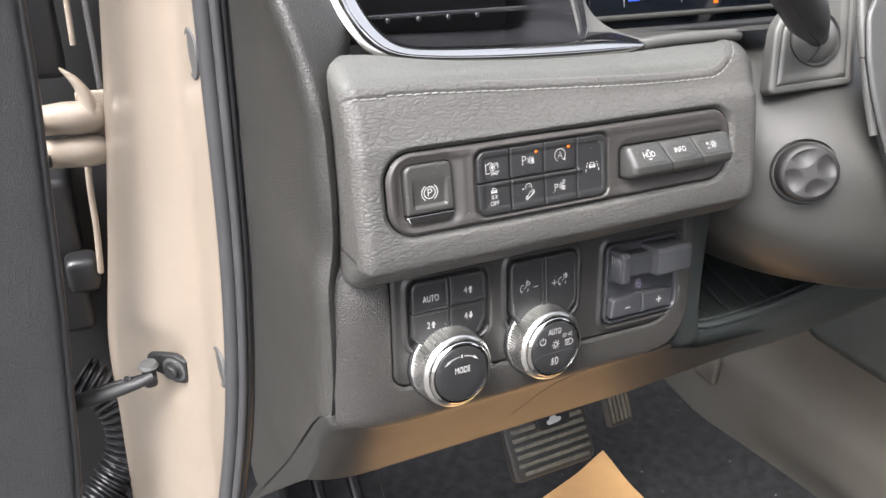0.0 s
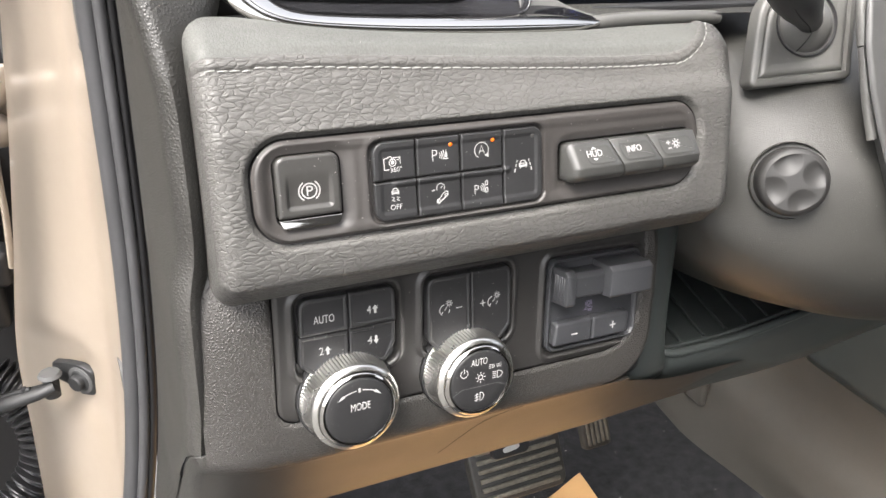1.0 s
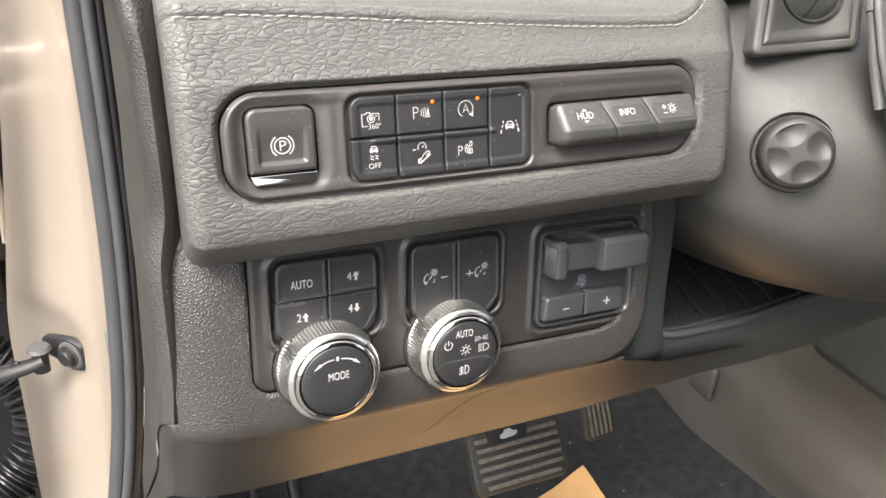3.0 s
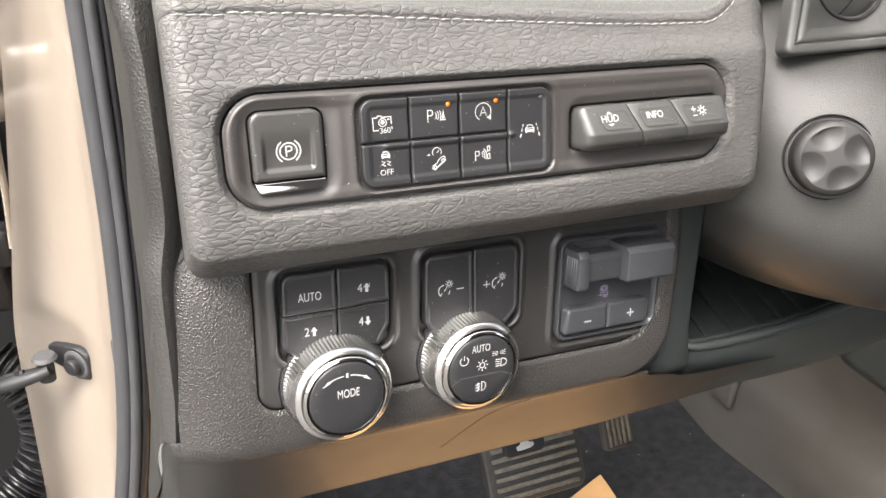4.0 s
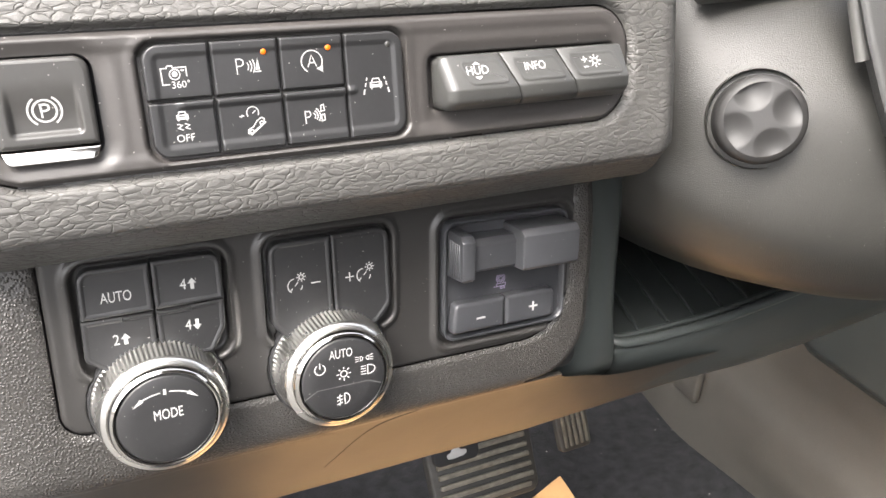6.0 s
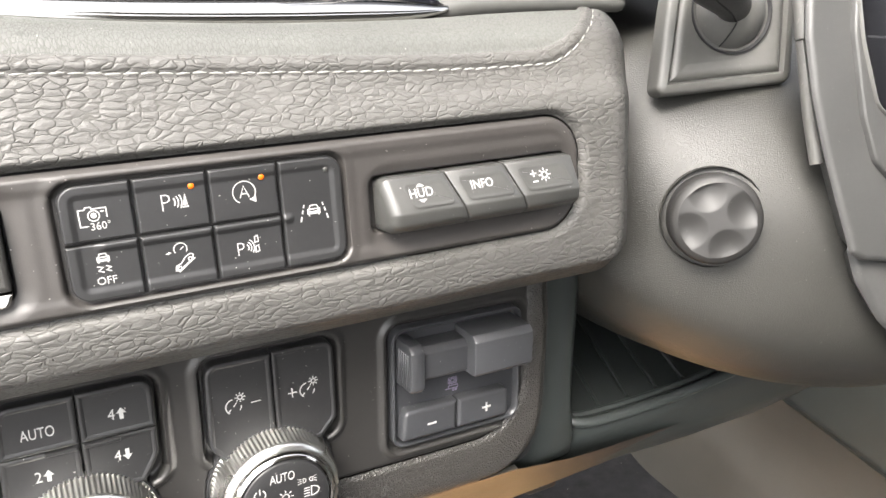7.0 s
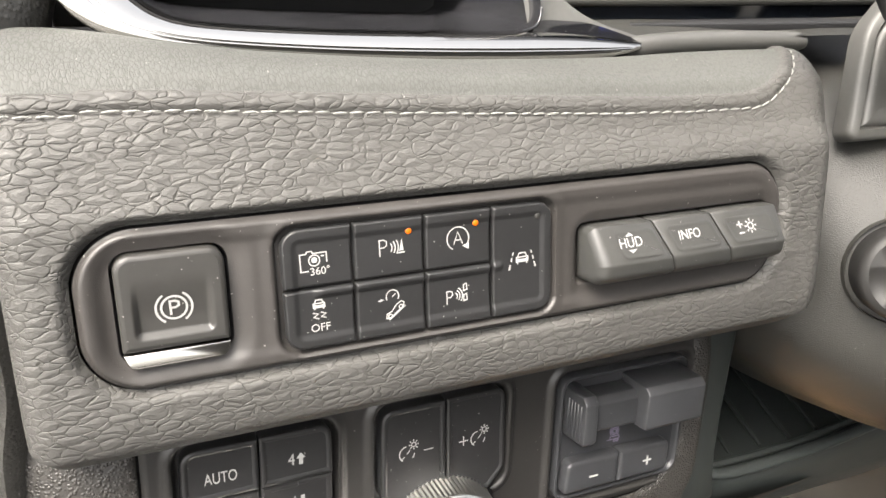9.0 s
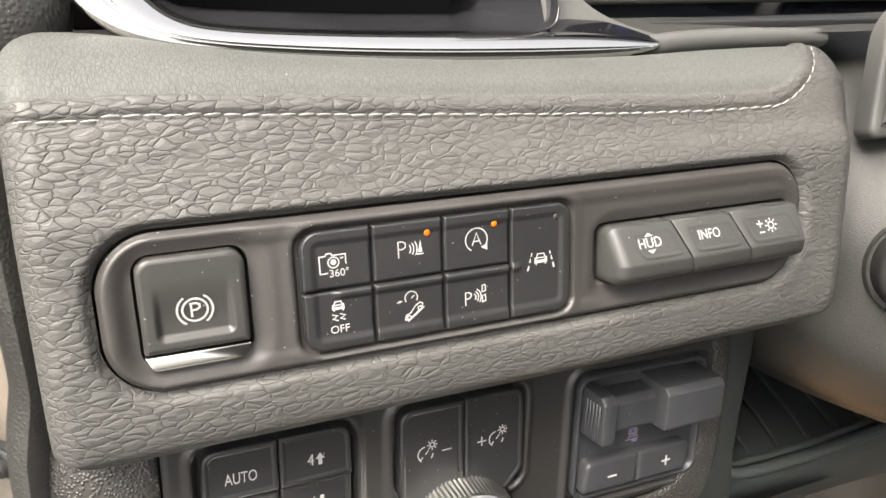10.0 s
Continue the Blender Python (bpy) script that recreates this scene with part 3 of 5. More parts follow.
LANE = CAR_BACK + [("fill", [(-4.6, -3.0), (-4.0, -3.0), (-3.7, -1.4), (-4.2, -1.4)]), ("fill", [(-3.9, -0.6), (-3.4, -0.6), (-3.2, 0.6), (-3.6, 0.6)]), ("fill", [(-3.3, 1.2), (-2.9, 1.2), (-2.7, 2.2), (-3.1, 2.2)]),
                   ("fill", [(4.6, -3.0), (4.0, -3.0), (3.7, -1.4), (4.2, -1.4)]), ("fill", [(3.9, -0.6), (3.4, -0.6), (3.2, 0.6), (3.6, 0.6)]), ("fill", [(3.3, 1.2), (2.9, 1.2), (2.7, 2.2), (3.1, 2.2)])]
SKID = shifted(CAR_BACK, 0, 2.6, 0.8) + [[(-1.8, 0.5), (-0.4, 0.1), (-1.6, -0.7), (-0.3, -1.3)], [(0.4, 0.5), (1.7, 0.0), (0.4, -0.7), (1.6, -1.2)]]
HILL = [arc(0.2, 2.3, 1.8, -30, 210, 16), [(0.2, 2.2), (1.1, 2.9)], ("fill", [(-3.4, 1.2), (-2.3, 1.6), (-3.2, 2.1)]), [(-3.9, 1.5), (-3.0, 1.6)],
        [(-1.8, -3.8), (-1.6, -2.6), (-0.2, -2.0), (1.2, -0.2), (2.6, 0.6), (3.4, 0.2), (3.2, -1.0), (-0.9, -4.0), (-1.8, -3.8)], ring(-0.7, -3.3, 0.55, 10), ring(2.5, -1.0, 0.55, 10), [(-1.0, -4.4), (3.8, -0.9)]]
PARKING = [[(-2.9, -2.3), (-2.9, 1.4), (-1.8, 1.4), (-1.2, 1.0), (-1.2, 0.1), (-1.8, -0.4), (-2.9, -0.4)], arc(-0.9, -0.3, 1.2, -35, 55, 6), arc(-0.9, -0.3, 2.0, -35, 55, 6), arc(-0.9, -0.3, 2.8, -35, 55, 6),
           [(2.2, 1.0), (3.3, 1.2), (3.2, 3.0), (2.3, 2.8), (2.2, 1.0)], [(2.2, -2.0), (3.3, -1.8), (3.2, 0.0), (2.3, -0.2), (2.2, -2.0)]]
G = 0.22
COLS = [(-60.6, -41.2), (-41.2, -20.9), (-20.9, -0.5), (-0.5, 19.2)]
LINE = [("three_sixty_camera_button", 0, CAMERA, (-51.7, 7.4)), ("parking_alert_button", 0, ALERT, (-30.9, 8.7)), ("stop_start_button", 0, STOPSTART, (-10.9, 8.8)),
        ("stability_off_button", 1, SKID, (-51.1, -6.8)), ("hill_descent_button", 1, HILL, (-30.9, -7.3)), ("park_assist_button", 1, PARKING, (-11.7, -7.6))]


def key_relief(u0, u1, v0, v1, ledge):
    """Top of one key: raised rim along the outside of the block, sunk field, finger ledge along the middle joint."""
    def edge(u, v):
        return min(u - u0, u1 - u, v - v0, v1 - v, -box_distance(u, v, -60.25, 19.2, -16.2, 16.6, 5.0))

    def place(u, v):
        d = -box_distance(u, v, -60.25, 19.2, -16.2, 16.6, 5.0)
        h = 1.0 - 0.55 * ease(2.3, 4.3, d) + ledge(u, v)
        return (u, v, h - 2.2 * (1 - ease(-0.2, 0.5, edge(u, v))))
    return sheet("key_top", span(u0, u1, 0.3), span(v0, v1, 0.3), place, BUTTON, edge, sharp=75)


for k, (name, row, sign, (su, sv)) in enumerate(LINE):
    c = k % 3
    u0, u1 = COLS[c][0] + (0.35 if c == 0 else G), COLS[c][1] - G
    v0, v1 = (0.45 + G, 16.6) if row == 0 else (-16.2, 0.45 - G)
    start = -53.0 if c == 0 else -90.0
    top = key_relief(u0, u1, v0, v1, (lambda u, v, v1=v1, start=start: 0.8 * ease(3.0, 1.3, v1 - v) * ease(start, start + 3, u)) if row else (lambda u, v: 0.0))
    b = part(name, top, upper, "black push button with a white sign")
    part("symbol", strokes("symbol", sign, 0.34, WHITE), b, "white printed sign", at(su, sv, 0.42, 1.0))
lane = part("lane_assist_button", key_relief(-0.5 + G, 19.2, -16.2, 16.6, lambda u, v: 0.8 * ease(3.6, 1.6, u) * math.exp(-((v + 0.9) / 1.1) ** 2)), upper, "tall black push button")
part("symbol", strokes("symbol", LANE, 0.34, WHITE), lane, "white lane sign", at(9.4, 0.4, 0.42, 1.0))
cam_label = part("lettering", lettering("lettering", "360°", 2.0, WHITE, 0.0), upper.children[2], "white lettering", at(-50.2, 4.9, 0.55, 1.0))
for ob in list(upper.children):
    if ob.name == "three_sixty_camera_button":
        cam_label.parent = ob
    if ob.name == "stability_off_button":
        part("lettering", lettering("lettering", "OFF", 2.1, WHITE, 0.0), ob, "white lettering", at(-51.0, -10.6, 0.55, 1.0))
LED = [(0.95, -0.5), (0.95, 0.5), (0.75, 0.75), (0.35, 0.9)]
for name, mat, (u, v) in (("parking_alert_button", AMBER, (-26.0, 12.6)), ("stop_start_button", AMBER, (-6.0, 12.6)), ("lane_assist_button", BUTTON_EPB, (13.8, 12.4))):
    owner = next(o for o in upper.children if o.name == name)
    part("indicator_lamp", lathe("indicator_lamp", [(r * 0.92, w * 0.6) for r, w in LED], mat, 16), owner, "lit orange lamp" if mat is AMBER else "unlit lamp", at(u + 0.5, v + 0.1, 0.40))

# three long buttons that stand out of a hollow


def key_lean(v):
    return (6.0 - v) * 0.41


def rocker_mesh(u0, u1, left, right):
    """Wedge-shaped key: slanting top, rounded lower edge and ends."""
    prof = fillet([(-10.0, -5), (8.0, -5), (8.0, 3.2), (-2.9, 9.0), (-7.4, 8.2), (-10.0, 3.6)], [0.1, 0.1, 1.2, 2.0, 3.0, 2.2], 5)
    ends = [(u0, 2.8), (u0 + 0.3, 1.7), (u0 + 0.9, 0.85), (u0 + 1.8, 0.25), (u0 + 3.0, 0.0)] if left else [(u0, 0.9), (u0 + 0.2, 0.3), (u0 + 0.7, 0.0)]
    ends += [(u1 - 0.7, 0.0), (u1 - 0.2, 0.3), (u1, 0.9)]
    secs = []
    for u, d in ends:
        row = []
        for p in inset(prof, d):
            f = (u - u0) / (u1 - u0)
            lean = key_lean(p.x - 0.6) * (f if left else (1 - f if right else 1)) + (2.2 * max(0.0, p.y) / 9 * (1 - f) if left else 0)
            row.append(Vector((u + lean, p.x - 0.6, p.y)) * MM)
        secs.append(row)
    return loft("key", secs, ROCKER, closed=True, caps=True, sharp=38)


def rocker_dish(u0, u1):
    pts = []
    for u, v in rect(u0, u1, -1.0, 5.6, 1.2, 4):
        pts.append(Vector((u + key_lean(v - 0.6), v - 0.6)))
    return pts


SUN = [ring(0, 0, 1.25, 16)] + [[(1.95 * math.cos(radians(a)), 1.95 * math.sin(radians(a))), (2.75 * math.cos(radians(a)), 2.75 * math.sin(radians(a)))] for a in range(0, 360, 45)]
KEY_ROWS = [("head_up_display_key", 30.2, 53.4, True), ("info_key", 53.7, 75.8, False), ("brightness_key", 76.1, 102.8, False)]
slope = math.degrees(math.atan2(3.9, 8.0))
for name, u0, u1, left in KEY_ROWS:
    key = part(name, rocker_mesh(u0, u1, left, u1 > 100), upper, "dark grey wedge-shaped key with white print")
    d0 = u0 + (7.0 if left else 3.0)
    d1 = u1 - (5.6 if u1 > 100 else 2.6)
    m_face = Matrix.Translation((0, 2.2 * MM, 6.55 * MM)) @ Matrix.Rotation(radians(-slope), 4, "X")
    part("finger_dish", stepped("finger_dish", [Vector((p.x, (p.y - 2.2) / math.cos(radians(slope)))) for p in rocker_dish(d0, d1)], [(-0.7, -0.05), (-0.2, 0.14), (0.3, -0.02), (0.9, -0.03)], ROCKER), key, "", m_face)
    mid = {"head_up_display_key": 43.0, "info_key": 65.0, "brightness_key": 87.2}[name]
    if name == "info_key":
        part("lettering", lettering("lettering", "INFO", 3.0, WHITE, 0.0, 0.85), key, "white lettering", m_face @ at(mid, 0.1, 0.1, 1))
    elif left:
        part("lettering", lettering("lettering", "HUD", 3.0, WHITE, 0.0, 0.9), key, "white lettering", m_face @ at(mid, 0.0, 0.1, 1))
        part("symbol", strokes("symbol", [("fill", [(-1.5, 2.1), (1.5, 2.1), (0, 3.2)]), ("fill", [(-1.5, -2.1), (0, -3.2), (1.5, -2.1)])], 0.4, WHITE), key, "", m_face @ at(mid, 0.0, 0.05, 1))
    else:
        part("symbol", strokes("symbol", shifted(SUN, 2.2, 0, 0.85) + [[(-3.2, 0.9), (-1.0, 0.9)], [(-2.1, 2.0), (-2.1, -0.2)], [(-2.9, -1.9), (-0.9, -1.9)]], 0.45, WHITE), key, "", m_face @ at(mid, 0.0, 0.05, 1))

# ---- lower switch panel ----
lower = thing("lower_switch_panel", "satin black plastic switch panel below the leather pad", "switch panel", LOW)
QU, DU, TU = (-91.2, -44.0, -9.0, 28.9), (-27.6, 19.6, -9.0, 29.8), (43.2, 104.4, -25.0, 28.2)
MODE_C, LAMP_C = (-69.0, -23.0), (-5.8, -22.2)


def panel_height(u, v):
    h = 0.0
    for (a, b, c, d), r in ((QU, 5), (DU, 5), (TU, 5)):
        e = box_distance(u, v, a - 0.6, b + 0.6, c - 0.6, d + 0.6, r)
        h += 1.5 * ease(4.8, 2.6, e)
        h -= 4.2 * ease(1.6, 0.0, e)
    for cu, cv in (MODE_C, LAMP_C):
        e = math.hypot(u - cu, v - cv) - 23.4
        h -= 3.0 * ease(0.9, 0.0, e) if e < 0.9 else 0
    h -= 0.8 + 1.4 * ease(-1.6, -0.3, panel_edge(u, v))
    return max(h, -4.5)


def panel_edge(u, v):
    # outline with a wider curve at the inner lower corner
    d = box_distance(u, v, -102, 108.5 + (v - 35) * 0.03, -32.5, 70, 9)
    if u > 80 and v < 0:
        d = max(d, math.hypot(max(0, u - 82.5), max(0, -8.0 - v)) - 24.5)
    return d


part("faceplate", sheet("faceplate", span(-102.5, 110, 0.8), span(-33, 46, 0.8), lambda u, v: (u, v, panel_height(u, v)), PANEL, lambda u, v: -panel_edge(u, v) - 0.35), lower)


def outline_distance(p, ring_):
    """Distance to a closed outline, negative inside."""
    inside, best = False, 1e9
    for a, b in zip(ring_, ring_[1:] + ring_[:1]):
        ab, ap = b - a, p - a
        k = max(0.0, min(1.0, ap.dot(ab) / max(1e-9, ab.dot(ab))))
        best = min(best, (ap - ab * k).length)
        if (a.y > p.y) != (b.y > p.y) and p.x < a.x + (p.y - a.y) / (b.y - a.y) * ab.x:
            inside = not inside
    return -best if inside else best


def key_swell(v, shape):
    """The lower part of a key swells towards the driver."""
    v0, v1, swell = shape
    return swell * (max(0.0, v1 - v) / (v1 - v0)) ** 2


def on_key(u, v, shape, w=1.2, turn=0.0):
    v0, v1, swell = shape
    return at(u, v, w + key_swell(v, shape), turn) @ Matrix.Rotation(math.atan(-2 * swell * (v1 - v) / (v1 - v0) ** 2), 4, "X")


UPPER_KEY, LOWER_KEY, TALL_KEY = (11.2, 28.5, 1.1), (-8.3, 11.0, 1.2), (-8.0, 29.2, 2.6)


def bin_button(name, pts, radii, label, shape):
    ring_ = [Vector((p[0], p[1])) for p in fillet(pts, radii, 7)]
    key = part(name, stepped(name, fillet(pts, radii, 7), [(0, -4), (0, 0.6), (0.2, 1.15), (0.6, 1.45), (1.3, 1.5), (2.0, 1.15)], BUTTON, cap=False, lift=lambda u, v: key_swell(v, shape)), lower, label)
    us, vs = [p.x for p in ring_], [p.y for p in ring_]
    part("face", sheet("face", span(min(us), max(us), 0.8), span(min(vs), max(vs), 0.8), lambda u, v: (u, v, 1.15 + key_swell(v, shape)), BUTTON, lambda u, v: -outline_distance(Vector((u, v)), ring_) - 1.95), key)
    return key


UP_ARROW = [("fill", [(-0.55, -1.7), (0.55, -1.7), (0.55, 0.1), (-0.55, 0.1)]), ("fill", [(-1.35, 0.1), (1.35, 0.1), (0, 1.8)])]
DOWN_ARROW = [("fill", [(-0.55, 1.7), (-0.55, -0.1), (0.55, -0.1), (0.55, 1.7)]), ("fill", [(-1.35, -0.1), (0, -1.8), (1.35, -0.1)])]
b = bin_button("four_wheel_auto_button", [(-91.0, 11.2), (-67.9, 11.5), (-67.9, 28.5), (-90.6, 28.3)], [0.6, 0.4, 0.4, 4.5], "black button printed AUTO", UPPER_KEY)
part("lettering", lettering("lettering", "AUTO", 3.6, WHITE, 0.0, 0.68), b, "white lettering", on_key(-79.3, 18.0, UPPER_KEY, 1.24))
b = bin_button("four_high_button", [(-67.5, 11.5), (-44.3, 11.9), (-44.3, 28.7), (-67.5, 28.5)], [0.4, 0.5, 4.5, 0.4], "black button printed with a four and an arrow", UPPER_KEY)
part("lettering", lettering("lettering", "4", 3.7, WHITE, 0.0, 0.85), b, "white lettering", on_key(-57.6, 18.8, UPPER_KEY, 1.24))
part("symbol", strokes("symbol", shifted(UP_ARROW, 0, 0, 1.15), 0.4, WHITE), b, "", on_key(-54.6, 18.9, UPPER_KEY, 1.2))
b = bin_button("two_high_button", [(-85.5, -8.3), (-67.9, -8.3), (-67.9, 11.0), (-91.2, 10.7), (-91.6, -3.2)], [1, 0.4, 0.4, 0.5, 2.5], "black button printed with a two and an arrow", LOWER_KEY)
part("lettering", lettering("lettering", "2", 3.7, WHITE, 0.0, 0.85), b, "white lettering", on_key(-81.0, 2.4, LOWER_KEY, 1.24))
part("symbol", strokes("symbol", shifted(UP_ARROW, 0, 0, 1.15), 0.4, WHITE), b, "", on_key(-78.0, 2.5, LOWER_KEY, 1.2))
b = bin_button("four_low_button", [(-67.5, -8.0), (-49.5, -8.0), (-44.3, 1.0), (-44.3, 11.4), (-67.5, 11.0)], [0.4, 1, 3.5, 0.4, 0.4], "black button printed with a four and a down arrow", LOWER_KEY)
part("lettering", lettering("lettering", "4", 3.7, WHITE, 0.0, 0.85), b, "white lettering", on_key(-57.2, 3.4, LOWER_KEY, 1.24))
part("symbol", strokes("symbol", shifted(DOWN_ARROW, 0, 0, 1.15), 0.4, WHITE), b, "", on_key(-54.2, 3.5, LOWER_KEY, 1.2))
for owner, u0, u1 in (("two_high_button", -78.5, -68.4), ("four_low_button", -67.0, -55.5)):
    key = next(o for o in lower.children if o.name == owner)
    part("finger_lip", stepped("finger_lip", rect(u0, u1, 9.0, 10.8, 0.5), [(0, 0.8), (0.1, 1.7), (0.35, 2.05), (0.7, 2.1)], BUTTON), key)
DIMMER = [arc(-1.2, -1.0, 2.6, 95, 235, 10), arc(-1.2, -1.0, 2.6, -40, -5, 5), [(-1.2, -1.0), (-0.1, 0.2)], [(-2.9, -2.6), (-2.2, -1.9)]] + shifted(SUN, 1.2, 1.9, 0.62)
b = bin_button("dimmer_down_button", [(-22.8, -8.0), (-4.1, -8.0), (-4.1, 29.2), (-27.2, 28.9), (-27.8, -2.4)], [1, 0.4, 0.4, 4.5, 2.5], "tall black dimmer button with a minus sign", TALL_KEY)
part("symbol", strokes("symbol", shifted(DIMMER, 0, 0, 1.05) + [[(5.0, -1.0), (8.4, -1.0)]], 0.42, WHITE), b, "", on_key(-17.1, 13.0, TALL_KEY, 1.2, 1))
b = bin_button("dimmer_up_button", [(-3.7, -8.0), (13.0, -8.0), (19.5, -1.2), (19.5, 29.8), (-3.7, 29.3)], [0.4, 1, 3, 4.5, 0.4], "tall black dimmer button with a plus sign", TALL_KEY)
part("symbol", strokes("symbol", shifted(DIMMER, 0, 0, 1.05) + [[(-8.6, -0.8), (-5.2, -0.8)], [(-6.9, -2.5), (-6.9, 0.9)]], 0.42, WHITE), b, "", on_key(9.9, 13.0, TALL_KEY, 1.2, 1))


def knob(name, label, c):
    """A dial: knurled chrome skirt, polished shoulder, ring and black cap."""
    k = thing(name, label, "knob", LOW @ at(c[0], c[1], 0))
    teeth, fine_ = 84, 6
    prof = [(23.2, -3), (23.2, 0.4), (23.0, 0.9), (22.9, 1.4), (22.6, 4.2), (21.9, 11.6), (21.6, 12.4)]

    def knurl(ringno, i):
        deep = (0, 0, 0.2, 0.42, 0.36, 0.24, 0)[ringno]
        return -deep * (1 - math.cos(2 * math.pi * i / fine_))

    part("knurled_skirt", lathe("knurled_skirt", prof, SATIN, teeth * fine_, knurl, cap=False, sharp=60), k, "knurled chrome skirt")
    part("collar", lathe("collar", [(24.1, -4), (24.1, -0.2), (23.7, 0.3), (22.2, 0.3)], DARK, 96, cap=False), k)
    part("shoulder", lathe("shoulder", [(21.6, 12.3), (21.4, 12.9), (20.9, 13.5), (19.7, 14.6), (19.3, 14.7), (19.0, 14.3)], SATIN, 96, cap=False), k, "satin chrome shoulder")
    part("bezel_ring", lathe("bezel_ring", [(19.2, 13.8), (19.0, 15.0), (18.6, 15.9), (18.0, 16.5), (17.4, 16.9), (16.9, 16.8), (16.6, 16.2)], CHROME, 96, cap=False), k, "polished chrome ring")
    cap = part("cap", lathe("cap", [(16.4, 14), (16.4, 16.2), (16.2, 16.6), (15.7, 16.9), (10, 17.0)], BUTTON, 80), k, "matt black cap")
    return k, cap


mode, cap = knob("drive_mode_knob", "round chrome drive mode knob with a black cap", MODE_C)
part("lettering", lettering("lettering", "MODE", 3.7, WHITE, 0.0, 0.64), cap, "white lettering", at(0.4, 2.2, 17.06, 0))
part("symbol", strokes("symbol", [arc(0, -7.0, 17.6, 119, 95, 8), arc(0, -7.0, 17.6, 85, 61, 8), ("fill", [(-0.5, 9.6), (0.5, 9.6), (0.5, 11.7), (-0.5, 11.7)]), ("fill", [(-8.0, 9.6), (-10.6, 6.6), (-6.9, 8.4)]), ("fill", [(8.0, 9.6), (6.9, 8.4), (10.6, 6.6)])], 0.5, WHITE), cap, "curved white arrows", at(0, 0, 16.98, 0))
lamp, cap = knob("headlamp_knob", "round chrome headlamp knob with a printed black cap", LAMP_C)
part("lettering", lettering("lettering", "AUTO", 3.5, WHITE, 0.0, 0.64), cap, "white lettering", at(-1.0, 10.5, 17.06, 0))
part("symbol", strokes("symbol", [arc(0, 0, 2.0, 125, 415, 20), [(0, 0.4), (0, 2.6)]], 0.45, WHITE), cap, "", at(-9.3, 5.8, 16.98))
part("symbol", strokes("symbol", SUN, 0.45, WHITE), cap, "", at(-0.2, 2.3, 16.98))
part("symbol", strokes("symbol", [[(-0.6, -1.1), (-0.6, 1.1)], arc(-0.6, 0, 1.3, 90, -90, 8, 1.1), [(-1.4, 0.9), (-3.0, 1.3)], [(-1.4, 0), (-3.0, 0)], [(-1.4, -0.9), (-3.0, -1.3)],
     [(3.6, -1.1), (3.6, 1.1)], arc(3.6, 0, 1.3, 90, 270, 8, 1.1), [(4.2, 0.9), (5.6, 1.5)], [(4.2, 0), (5.8, 0)], [(4.2, -0.9), (5.6, -1.5)]], 0.36, WHITE), cap, "", at(6.9, 7.0, 16.98) @ Matrix.Scale(0.8, 4))
part("symbol", strokes("symbol", [[(0.3, -1.9), (0.3, 1.9)], arc(0.3, 0, 2.9, 90, -90, 12, 1.9), [(-2.4, 1.6), (-0.4, 1.6)], [(-2.4, 0.6), (-0.4, 0.6)], [(-2.4, -0.5), (-0.4, -0.5)], [(-2.4, -1.6), (-0.4, -1.6)]], 0.42, WHITE), cap, "", at(9.0, 2.1, 16.98))
part("symbol", strokes("symbol", [[(0.4, -2.2), (0.4, 2.2)], arc(0.4, 0, 2.0, 90, -90, 12, 2.2), [(-0.5, 1.4), (-2.6, 0.9)], [(-0.5, 0), (-2.6, -0.5)], [(-0.5, -1.4), (-2.6, -1.9)], [(-1.4, 2.0), (-1.8, 0.8), (-1.2, -0.4), (-1.7, -2.4)]], 0.42, WHITE), cap, "", at(-0.6, -8.0, 16.98))
part("fog_lamp_split", strokes("fog_lamp_split", [[(-15.9, -5.6), (-10.6, -2.6), (9.8, -2.6), (14.6, -4.8)]], 0.36, PLUG, 0.06), cap, "fine parting line", at(0, 0, 16.98))

# trailer brake control
trailer = thing("trailer_brake_control", "charcoal trailer brake slider with plus and minus keys", "control", LOW)
part("bezel", stepped("bezel", rect(43.6, 104.0, -24.6, 27.8, 5.5, 8), [(0, -4), (0, 0.4), (0.3, 0.9), (0.9, 1.0), (1.6, 0.5), (2.2, -1.6)], SLIDER), trailer)


def ridge_bar(name, u0, u1, v0, v1, w0, w1, mat, round_=1.6, lean=0.0):
    out = fillet([(v0, w0), (v1, w0), (v1 - lean * 0.2, w1 - 2.6), (v1 - 2.4, w1), (v0 + 1.2, w1)], [0, 0, 1.2, 1.2, round_], 5)
    ends = [(u0, 0.9), (u0 + 0.25, 0.35), (u0 + 0.9, 0.0), (u1 - 0.9, 0.0), (u1 - 0.25, 0.35), (u1, 0.9)]
    secs = []
    for u, d in ends:
        secs.append([Vector((u, p.x, p.y)) * MM for p in inset(out, d)])
    return loft(name, secs, mat, closed=True, caps=True, sharp=35)


